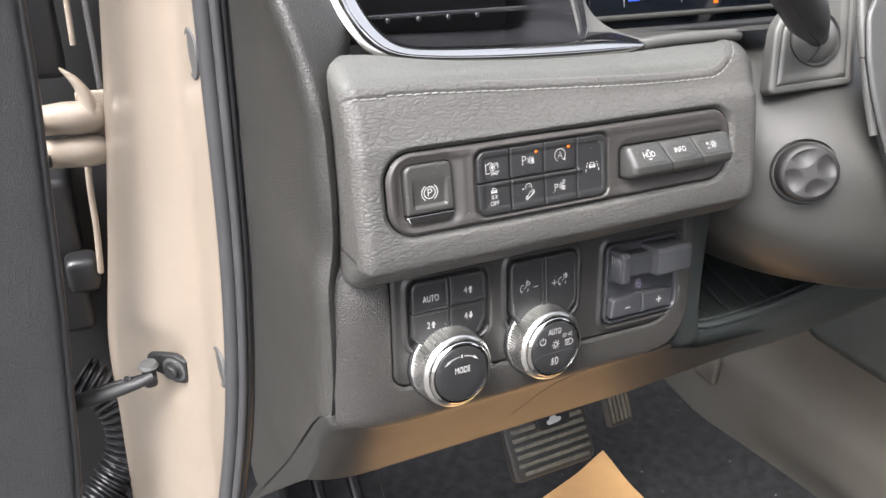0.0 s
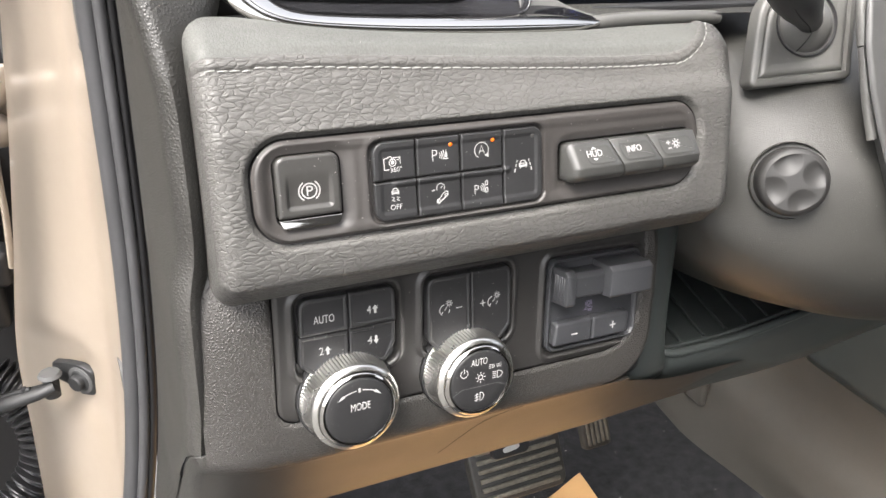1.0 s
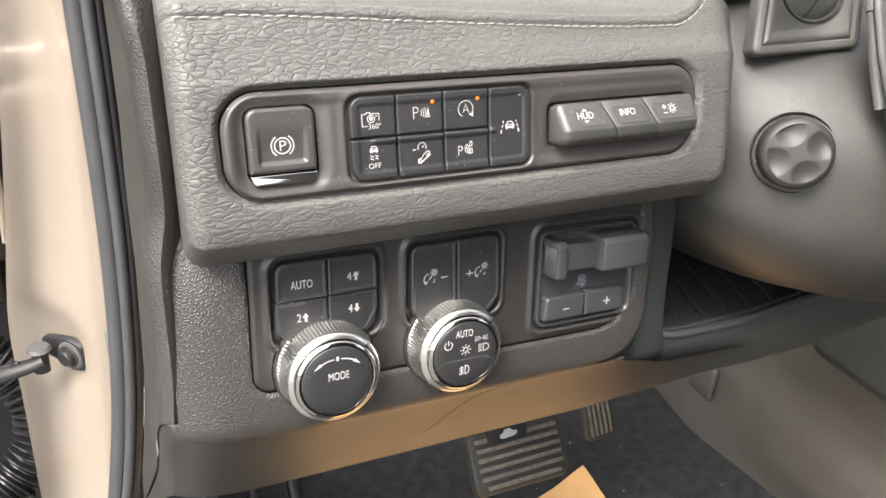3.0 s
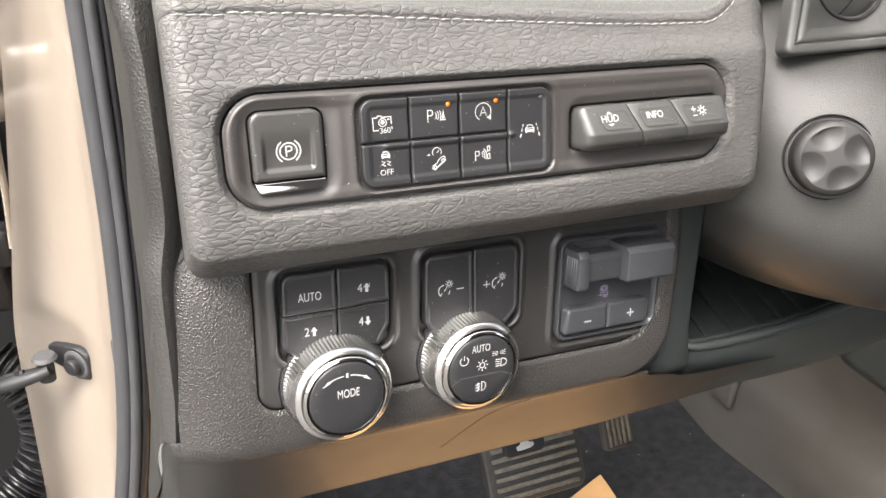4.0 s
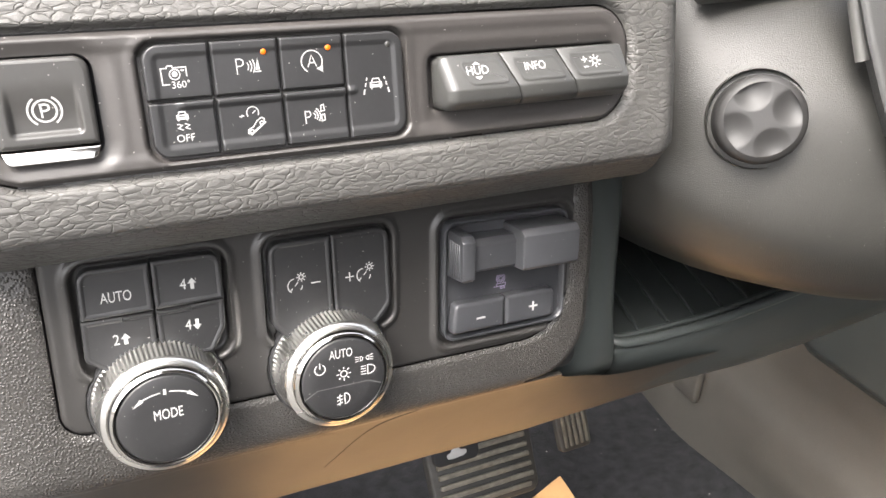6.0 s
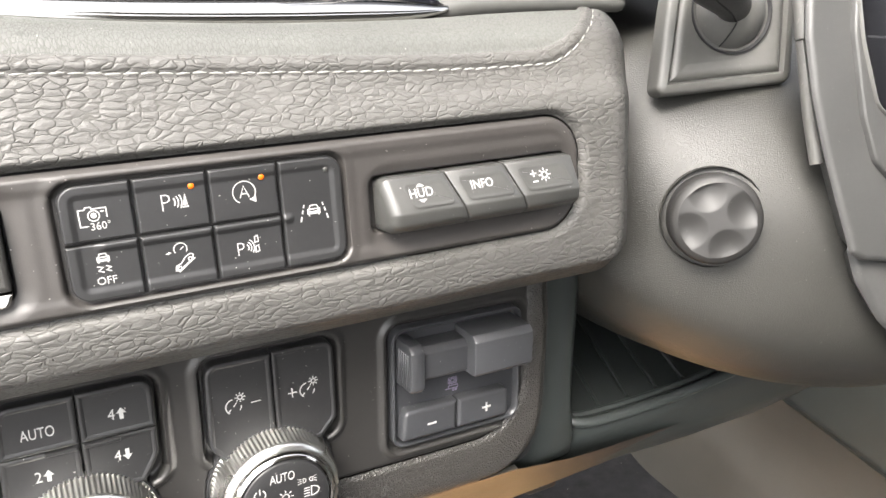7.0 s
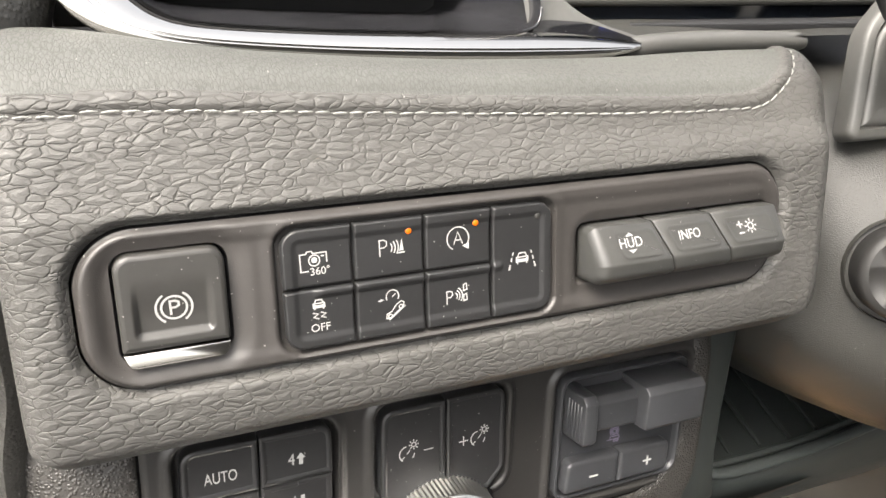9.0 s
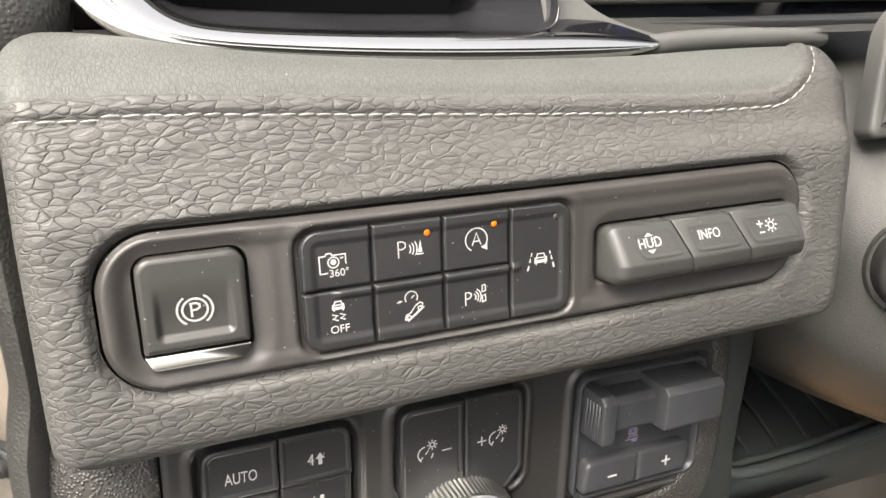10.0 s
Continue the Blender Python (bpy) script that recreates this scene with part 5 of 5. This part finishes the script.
def lock_face(r, a):
    x, y = r * math.cos(radians(a)), r * math.sin(radians(a))
    w = 8.9 + 0.5 * ease(15.2, 6, r)
    for k in range(4):
        c = radians(90 * k + 28)
        d = math.hypot(x - 11.6 * math.cos(c), y - 11.6 * math.sin(c))
        w -= 2.1 * max(0.0, 1 - (d / 7.6) ** 2) ** 1.3
    return (x, y, w)


part("pressed_cross", sheet("pressed_cross", span(0, 15.2, 0.5), span(0, 360, 3), lock_face, KNOB), lock)
part("knob_rim", lathe("knob_rim", [(20.2, -18), (20.3, -2.2), (20.6, -1.8), (20.9, -2.2), (21.1, -18)], SHROUD, 56, cap=False), column, "raised rim", kn_m)
part("knob_gap", lathe("knob_gap", [(20.4, -14), (20.2, -9.0), (18.0, -9.0)], DARK, 48, cap=False), column, "", kn_m)

# Two added dark sheets: one stops light from above, one stands for shade.
part("closing_panel", block("closing_panel", (0.125, 0.125, 0.004), DARK, 0.001, (0.140, 0.1335, 0.7115)), column, "dark panel added to keep light out of the gap")
part("closing_side", block("closing_side", (0.004, 0.12, 0.20), DARK, 0.001, (0.148, 0.128, 0.61)), column, "near-black sheet standing for the shade in the gap")

# stalk with its plate and ball joint
PL = Matrix.Translation((0.1920, 0.0340, 0.7035)) @ Matrix.Scale(0.97, 4) @ pose(0, 0, 0, 0, 0, -14) @ pose(0, 0, 0, 90 - 22, 0, 0)
plate = part("stalk_plate", stepped("stalk_plate", fillet([(-36.5, -31), (26, -25), (31, 48), (0, 50), (-30, 14)], [4, 5, 4, 26, 22], 8), [(0, -8), (0, 0), (0.5, 1.4), (1.6, 2.2), (4.2, 2.4), (4.8, 1.0), (5.4, 0.2), (6.0, 1.4), (7.2, 2.2), (9, 2.4), (12, 1.2)], SHROUD_SMOOTH), column, "smooth grey stalk plate", PL)
stalk = thing("turn_signal_stalk", "black turn signal stalk in a ball joint", "lever", Matrix.Translation((0.006, 0, 0)) @ PL @ at(-2, 5, 0))
part("ball", lathe("ball", [(17.5 * math.cos(radians(a)), 17.5 * math.sin(radians(a)) - 6) for a in range(0, 86, 6)] + [(0.6, 11.5)], SHROUD_SMOOTH, 40), stalk, "smooth grey ball joint")
part("ball_split", tube("ball_split", [Vector((17.6 * math.cos(radians(e)) * math.cos(radians(250)), 17.6 * math.cos(radians(e)) * math.sin(radians(250)), 17.6 * math.sin(radians(e)) - 6)) * MM for e in range(66, -6, -6)], 0.00035, DARK, 6), stalk, "dark joint across the ball")
part("socket", lathe("socket", [(18.4, -4), (18.4, 2.5), (18.0, 2.6), (17.0, 1.0)], DARK, 40, cap=False), stalk)
ST_LINE = chain([(0.0, 0.0, 0.004), (-0.011, 0.003, 0.017), (-0.027, 0.010, 0.031), (-0.049, 0.021, 0.049), (-0.077, 0.036, 0.070)], 6)
part("lever", tube("lever", ST_LINE, lambda s: 0.0078 + 0.0060 * ease(0.12, 0.55, s), LEVER, 20, 0.92), stalk, "tapering black lever")
part("lever_seam", tube("lever_seam", [p + Vector((-0.0012, -0.0070 - 0.0060 * ease(0.12, 0.55, i / (len(ST_LINE) - 1)) * 0.88, 0.0036 + 0.0012 * i / len(ST_LINE))) for i, p in enumerate(ST_LINE)], 0.0004, DARK, 6), stalk)

# narrow upper shroud strip beside the wheel


WH = Matrix.Translation((0.30, -0.0317, 0.6519)) @ pose(0, 0, 0, 90 - 24, 0, 0)
BACK_COL = Matrix.Translation((-0.006, 0, 0)) @ WH
strip_line = [BACK_COL @ (Vector((u, v, -10)) * MM) for u, v in ((-94, 100), (-96.3, 80), (-97.2, 60.5), (-97.2, 34), (-95.6, 13))]
part("shroud_strip", tube("shroud_strip", chain(strip_line[:3], 6), 0.0031, SHROUD_SMOOTH, 14, 1.0), column, "smooth upper strip")
part("shroud_strip", tube("shroud_strip", chain([strip_line[2] + Vector((0.0004, 0, -0.0006))] + strip_line[3:], 6), 0.0029, SHROUD_SMOOTH, 14, 1.0), column, "smooth lower strip")

# ---- steering wheel hub ----
wheel = thing("steering_wheel", "dark grey steering wheel hub with a glossy key pad", "steering wheel")
hub_pts = [(-91.8, -22.5), (-87, -26), (-40, -35), (60, -35), (150, 20), (150, 112), (-92, 96), (-101.5, 84), (-105, 60), (-104.2, 38), (-101.2, 18), (-96.4, -4)]
part("hub", stepped("hub", fillet(hub_pts, [3, 6, 30, 30, 30, 30, 8, 16, 30, 40, 40, 40], 6), [(9, -13), (4, -6), (1.0, -3.4), (0, -2.4), (0.3, -1.4), (1.0, -0.5), (2.4, 0)], HUB, sharp=40), wheel, "grained dark grey hub cover", WH)
part("spoke_cover", stepped("spoke_cover", fillet([(-87, -20), (-83.6, -35.5), (-73, -53), (-40, -84), (60, -84), (60, -20)], [3, 10, 20, 30, 30, 3], 6), [(8, -20), (3, -11), (0, -8), (0.8, -6), (2.5, -5)], HUB), wheel, "lower spoke cover", WH)
cover_pts = fillet([(-84.5, 60), (-83, 28), (-78.8, 11), (-68, 0), (-30, -8), (60, -8), (60, 96), (-60, 94), (-80, 86)], [12, 12, 8, 10, 10, 8, 6, 6, 6], 5)
part("centre_cover", stepped("centre_cover", cover_pts, [(0, -1.0), (0, 1.6), (0.4, 2.3), (1.2, 2.6)], HUB), wheel, "raised centre cover", WH)
pad_pts = fillet([(-77.4, 32), (-69.5, 25), (-20, 18), (-20, 96), (-64, 88), (-77, 82), (-82.4, 72), (-82, 56)], [9, 8, 8, 8, 8, 6, 8, 40], 8)
part("key_pad", stepped("key_pad", inset(pad_pts, 1.4), [(0, 1.5), (0, 2.4), (0.8, 2.9), (2.0, 3.0)], GLOSS), wheel, "glossy black key pad", WH)
part("trim_line", stepped("trim_line", pad_pts, [(0, 1.5), (0, 3.2), (0.4, 3.7), (1.0, 3.6), (1.5, 2.2)], SHROUD_SMOOTH, cap=False), wheel, "smooth trim round the keys", WH)
part("key_split", strokes("key_split", [[(-79, 58), (-50, 55.5)]], 0.8, DARK, 3.05), wheel, "dark joint between the keys", WH)

# ---- footwell ----
pedal = thing("brake_pedal", "worn rubber brake pedal with raised ribs", "pedal")
PD = Matrix.Translation((0.229, 0.317, 0.146)) @ pose(0, 0, 0, 0, 0, 4) @ pose(0, 0, 0, 52, 0, 0)
part("pad", stepped("pad", fillet([(-62, -34), (60, -38), (66, 34), (-60, 36)], [10, 12, 10, 10], 6), [(0, -12), (0, -2), (1.0, 0), (3.0, 1.0)], PEDAL), pedal, "", PD)
for k in range(6):
    y = -27 + 10.4 * k
    part("rib", block("rib", ((0.108 if k else 0.098), 0.0052, 0.0045), PEDAL_RIB, 0.0014, (0.0015, y * MM, 0.0024), 2), pedal, "", PD @ pose(0, 0, 0, 0, 0, -1.5))
part("arm", tube("arm", [PD @ Vector(p) for p in chain([(0.0, 0.01, -0.012), (0.0, 0.06, -0.05), (0.0, 0.16, -0.09), (0.0, 0.26, -0.10)], 5)], 0.011, IRON, 12, 0.5), pedal, "black steel arm")
gas = thing("accelerator_pedal", "narrow black accelerator pedal with long ribs", "pedal")
GP = Matrix.Translation((0.358, 0.352, 0.150)) @ pose(0, 0, 0, 0, 0, 6) @ pose(0, 0, 0, 62, 0, 0)
part("pad", stepped("pad", fillet([(-22, -34), (20, -36), (24, 90), (-24, 90)], 6, 5), [(0, -8), (0, -1), (0.8, 0), (2.0, 0.6)], PEDAL), gas, "", GP)
for k in range(5):
    part("rib", block("rib", (0.0034, 0.115, 0.003), PEDAL_RIB, 0.001, ((-15 + 7.2 * k) * MM, 0.028, 0.0018), 2), gas, "", GP)
paper = thing("paper_floor_mat", "tan kraft paper mat laid on the carpet", "floor mat")


def paper_place(u, v):
    p = Vector((0.384, 0.397, 0.0)) + Vector((0.02, -0.52, 0)).normalized() * u + Vector((-0.72, -0.23, 0)).normalized() * v
    z = 0.004 + 0.005 * abs(noise.noise(Vector((u * 5, v * 5, 1.5)))) + 0.010 * ease(0.07, 0.0, u + v)
    return (p.x, p.y, z)


part("sheet", sheet("sheet", span(0, 0.36, 0.012), span(0, 0.40, 0.012), paper_place, KRAFT, scale=1.0), paper)
rng = random.Random(11)
bits, bit_faces = [], []
for k in range(30):
    x, y, r, a = rng.uniform(0.24, 0.60), rng.uniform(-0.05, 0.55), rng.uniform(0.0005, 0.0015), rng.uniform(0, 6.3)
    base = len(bits)
    bits += [Vector((x + r * 1.6 * math.cos(a + i * 1.57), y + r * math.sin(a + i * 1.57), 0.0012 + 0.0006 * (i % 2))) for i in range(4)] + [Vector((x, y, 0.0026))]
    bit_faces += [(base + i, base + (i + 1) % 4, base + 4) for i in range(4)]
lint = thing("lint", "pale specks of lint and grit on the carpet", "lint", kind="stuff", me=mesh_from("lint", bits, bit_faces, THREAD))
side = thing("left_footrest", "dark carpeted foot rest beside the door sill", "foot rest")
part("body", block("body", (0.11, 0.22, 0.03), CARPET, 0.01, (0, 0, 0)), side, "", Matrix.Translation((-0.05, 0.36, 0.17)) @ pose(0, 0, 0, 40, 0, 0))
part("rib", block("rib", (0.012, 0.20, 0.012), RUBBER_BLACK, 0.004, (0.02, 0, 0.018)), side, "", Matrix.Translation((-0.05, 0.36, 0.17)) @ pose(0, 0, 0, 40, 0, 0))
part("rib", block("rib", (0.012, 0.20, 0.012), RUBBER_BLACK, 0.004, (-0.02, 0, 0.018)), side, "", Matrix.Translation((-0.05, 0.36, 0.17)) @ pose(0, 0, 0, 40, 0, 0))
part("post", block("post", (0.09, 0.10, 0.18), CARPET, 0.01, (0, 0, 0)), side, "", Matrix.Translation((-0.05, 0.40, 0.075)))

console = thing("centre_console", "taupe plastic side of the centre console", "console")


CONSOLE_FOOT = [(-0.9, 0.66), (0.205, 0.622), (0.265, 0.615), (0.339, 0.604), (0.419, 0.590), (0.511, 0.600), (0.7, 0.62)]


def console_place(y, z):
    x = 0.600 + (smooth_table(CONSOLE_FOOT, y, 0.03) - 0.600) * ease(0.07, 0.0, z) + 0.02 * ease(0.0, 0.30, z)
    dent = 0.007 * ease(0.105, 0.15, z) * (1 - ease(0.17, 0.235, z)) * ease(0.46, 0.34, y)
    return (x + dent, y, z)


part("side_panel", sheet("side_panel", span(-0.9, 0.70, 0.02), span(0.0, 0.50, 0.012), console_place, CONSOLE, scale=1.0), console)
part("upper_panel", sheet("upper_panel", span(-0.9, 0.30, 0.01), span(0.225, 0.50, 0.006), lambda y, z: (0.596 + 0.010 * ease(0.012, 0.0, -box_distance(y, z, -1.5, 0.287, 0.238, 0.9, 0.025)), y, z), POCKET,
     lambda y, z: -box_distance(y, z, -1.5, 0.287, 0.238, 0.9, 0.025), scale=1.0), console, "smoother dark upper panel")
part("clip", block("clip", (0.012, 0.05, 0.055), CONSOLE, 0.006, (0.600, 0.432, 0.090)), console, "small dark clip")

# ---- door opening ----
pillar = thing("door_pillar", "beige painted metal door pillar", "car body")
CREASE = [(0.1, -0.196), (0.338, -0.184), (0.432, -0.178), (0.554, -0.172), (0.717, -0.168), (0.95, -0.163)]
OUTER = [(0.1, -0.262), (0.23, -0.256), (0.30, -0.2535), (0.345, -0.2515), (0.39, -0.252), (0.43, -0.247), (0.472, -0.239), (0.54, -0.229), (0.597, -0.221), (0.705, -0.208), (0.95, -0.19)]
FLANGE = [(0.1, -0.192), (0.33, -0.179), (0.43, -0.1675), (0.475, -0.1640), (0.527, -0.1610), (0.575, -0.1597), (0.655, -0.1597), (0.73, -0.1592), (0.95, -0.158)]


def pillar_section(z):
    f, c, o = smooth_table(FLANGE, z, 0.03), smooth_table(CREASE, z, 0.03), smooth_table(OUTER, z, 0.03)
    dent = 0.006 * math.exp(-((z - 0.41) / 0.028) ** 4)
    return [Vector((f + 0.012, 0.184, z)), Vector((f, 0.190, z)), Vector((f - 0.002, 0.196, z)), Vector((c + 0.003, 0.222, z)), Vector((c + 0.0005, 0.232, z)), Vector((c - 0.004, 0.241, z)), Vector((c - 0.010, 0.249, z)),
            Vector((c + (o - c) * 0.35 + dent, 0.271 + dent, z)), Vector((c + (o - c) * 0.62 + dent, 0.294 + dent, z)), Vector((c + (o - c) * 0.9, 0.322, z)), Vector((o, 0.334, z)), Vector((o - 0.001, 0.346, z)), Vector((o + 0.004, 0.37, z)), Vector((o + 0.02, 0.44, z))]


part("skin", loft("skin", [pillar_section(z) for z in span(0.1, 0.95, 0.01)], PAINT), pillar)
for z, y in ((0.688, 0.209), (0.443, 0.209)):
    k = (y - 0.196) / (0.222 - 0.196)
    x = (smooth_table(FLANGE, z, 0.03) - 0.002) * (1 - k) + (smooth_table(CREASE, z, 0.03) + 0.003) * k
    m = look((x, y, z), (x + 1, y + 0.07, z))
    part("plug", lathe("plug", [(17, -2), (17, 0.2), (16.4, 0.6), (14.5, 0.8), (13.8, 0.4), (12.5, 0.3), (6, 0.5)], PLUG, 32), pillar, "round grey rubber plug", m)

seal = thing("door_seal", "grey rubber door seal", "seal")
seal_line = [Vector((smooth_table(CHANNEL_X, z, 0.03), SEAL_Y, z)) for z in span(0.25, 0.93, 0.012)]
part("bulb", tube("bulb", [p + Vector((-0.0105, 0.006, 0)) for p in seal_line], 0.0058, RUBBER, 14), seal, "soft grey bulb")
part("lip", tube("lip", [p + Vector((-0.0042, -0.001, 0)) for p in seal_line], 0.0034, RUBBER, 12), seal, "thin grey lip")
part("channel", tube("channel", [p + Vector((0.0012, 0.001, 0)) for p in seal_line], 0.0030, RUBBER_BLACK, 10), seal, "dark channel")

strap = thing("door_check_strap", "black steel door check strap bolted to the pillar", "check strap")
BR = look((-0.2025, 0.270, 0.411), (-0.2025 + 0.72, 0.270 + 0.69, 0.411))
part("bracket", stepped("bracket", fillet([(-24, -7), (-8, -9), (2, -14), (15, -11), (16, 11), (4, 14), (-10, 12), (-26, 8)], [4, 4, 6, 5, 4, 6, 8, 4], 5), [(0, -3), (0, 1.4), (0.6, 2.2), (1.6, 2.4)], IRON), strap, "", BR)
part("bolt", lathe("bolt", [(9, 2), (9, 3.4), (8.2, 4.2), (6.4, 4.4), (6.4, 8.2), (5.6, 9.0)], IRON, 24), strap, "hex bolt", BR @ at(3, 0, 0))
part("hinge_pin", tube("hinge_pin", [Vector((-0.2225, 0.266, 0.402)), Vector((-0.222, 0.267, 0.420))], 0.0058, IRON, 16), strap)
part("pin_head", tube("pin_head", [Vector((-0.222, 0.267, 0.420)), Vector((-0.222, 0.267, 0.4212)), Vector((-0.222, 0.267, 0.4228))], lambda s: 0.0086 - 0.0016 * s, PLUG, 18), strap, "flat grey rivet head")
part("washer", lathe("washer", [(11.5, 2.2), (11.5, 2.9), (11.0, 3.3), (8.8, 3.3)], PLUG, 28), strap, "grey steel washer", BR @ at(3, 0, 0))
part("arm_hole", tube("arm_hole", [Vector((-0.2405, 0.2640, 0.4105)), Vector((-0.2405, 0.2645, 0.4150))], 0.0022, DARK, 12), strap, "small dark hole")
arm_line = chain([(-0.219, 0.262, 0.414), (-0.232, 0.263, 0.409), (-0.262, 0.272, 0.399), (-0.30, 0.285, 0.384), (-0.36, 0.31, 0.365)], 6)
part("arm", tube("arm", arm_line, lambda s: 0.0062 + 0.0030 * ease(0.1, 0.5, s), IRON, 10, 0.75), strap, "flat black arm")
part("arm_ridge", tube("arm_ridge", [p + Vector((0, -0.001, 0.0062)) for p in arm_line[7:]], 0.0018, IRON, 8), strap)

hinge = thing("hinge_bracket", "beige painted hinge bracket with two knuckles", "bracket")
for k, z in enumerate((0.612, 0.584)):
    part("knuckle", tube("knuckle", [Vector((-0.268, 0.352, z)), Vector((-0.266, 0.352, z)), Vector((-0.250, 0.351, z + 0.0008)), Vector((-0.240, 0.352, z)), Vector((-0.233, 0.354, z - 0.0005)), Vector((-0.228, 0.356, z - 0.001)), Vector((-0.2255, 0.358, z - 0.001)), Vector((-0.2245, 0.359, z - 0.001))],
         lambda s: 0.0135 * (1 - 0.12 * ease(0.35, 0.15, s)) * math.sqrt(max(0.02, 1 - max(0.0, (s - 0.55) / 0.45) ** 2.4)), PAINT, 22), hinge)
    part("knuckle_hole", block("knuckle_hole", (0.004, 0.012, 0.009), DARK, 0.001, (-0.2665, 0.3405, z - 0.001)), hinge)
part("fin", tube("fin", chain([(-0.2300, 0.354, 0.614), (-0.2315, 0.354, 0.628), (-0.2370, 0.354, 0.641), (-0.2465, 0.355, 0.652)], 6), lambda s: 0.0115 * (1 - s) ** 0.8 + 0.0012, PAINT, 14, 0.6), hinge, "curved beige fin")
part("leaf", block("leaf", (0.035, 0.006, 0.06), PAINT, 0.002, (-0.222, 0.372, 0.598)), hinge)

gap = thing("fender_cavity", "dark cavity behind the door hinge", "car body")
# Near-black sheet; the cavity's shade is put into its colour.
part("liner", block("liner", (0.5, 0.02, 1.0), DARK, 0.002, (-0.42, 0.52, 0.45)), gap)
part("liner_step", block("liner_step", (0.05, 0.10, 0.16), RUBBER_BLACK, 0.008, (-0.285, 0.46, 0.46)), gap)
part("liner_step", block("liner_step", (0.03, 0.06, 0.14), RUBBER_BLACK, 0.006, (-0.258, 0.44, 0.70)), gap)
part("weld_flange", tube("weld_flange", chain([(-0.2385, 0.385, 0.575), (-0.2415, 0.385, 0.54), (-0.243, 0.385, 0.50), (-0.2465, 0.385, 0.455)], 5), 0.0028, PAINT, 8), gap, "thin beige flange")
part("fender_edge", tube("fender_edge", chain([(-0.2325, 0.40, 0.84), (-0.2315, 0.40, 0.74), (-0.2335, 0.40, 0.66)], 6), 0.0025, PAINT, 8), gap, "pale fender edge")
part("fender_skin", block("fender_skin", (0.004, 0.10, 0.5), PLUG, 0.001, (-0.219, 0.43, 0.72)), gap)
part("latch_clip", block("latch_clip", (0.028, 0.03, 0.034), RUBBER_BLACK, 0.007, (-0.262, 0.40, 0.452)), gap, "black plastic clip")

boot = thing("wiring_boot", "black corrugated rubber wiring boot", "wiring boot")
boot_line = chain([(-0.285, 0.40, 0.338), (-0.263, 0.390, 0.322), (-0.250, 0.378, 0.292), (-0.254, 0.366, 0.258), (-0.276, 0.352, 0.232), (-0.31, 0.33, 0.215)], 24)
part("bellows", tube("bellows", boot_line, lambda s: 0.020 + 0.0036 * math.sin(s * 2 * math.pi * 20), RUBBER_BLACK, 22), boot)

door = thing("car_door", "dark grey grained door panel standing open", "car door")


def door_place(s, z):
    d = Vector((-0.906, -0.42, 0))
    edge = lerp_table([(0.1, -0.312), (0.28, -0.296), (0.35, -0.286), (0.5, -0.270), (0.59, -0.263), (0.66, -0.257), (0.73, -0.254), (1.1, -0.243)], z)
    p = Vector((edge, 0.25, z)) + d * max(0.0, s)
    q = min(1.0, max(0.0, s) / 0.012)
    back = 0.012 * (1 - math.sqrt(max(0.0, 1 - (1 - q) ** 2)))
    if s < 0:
        back = 0.012 - s
    return p + Vector((-0.42, 0.906, 0)) * back


part("panel", sheet("panel", [-0.05, -0.02, -0.006, 0, 0.001, 0.003, 0.006, 0.009, 0.012] + span(0.03, 0.9, 0.06), span(0.05, 1.0, 0.05), door_place, DOOR, scale=1.0), door)

part("edge_trim", tube("edge_trim", [door_place(0.004, z) + Vector((0.002, -0.003, 0)) for z in span(0.06, 1.0, 0.03)], 0.0026, RUBBER_BLACK, 10), door, "dark rubber edge trim")
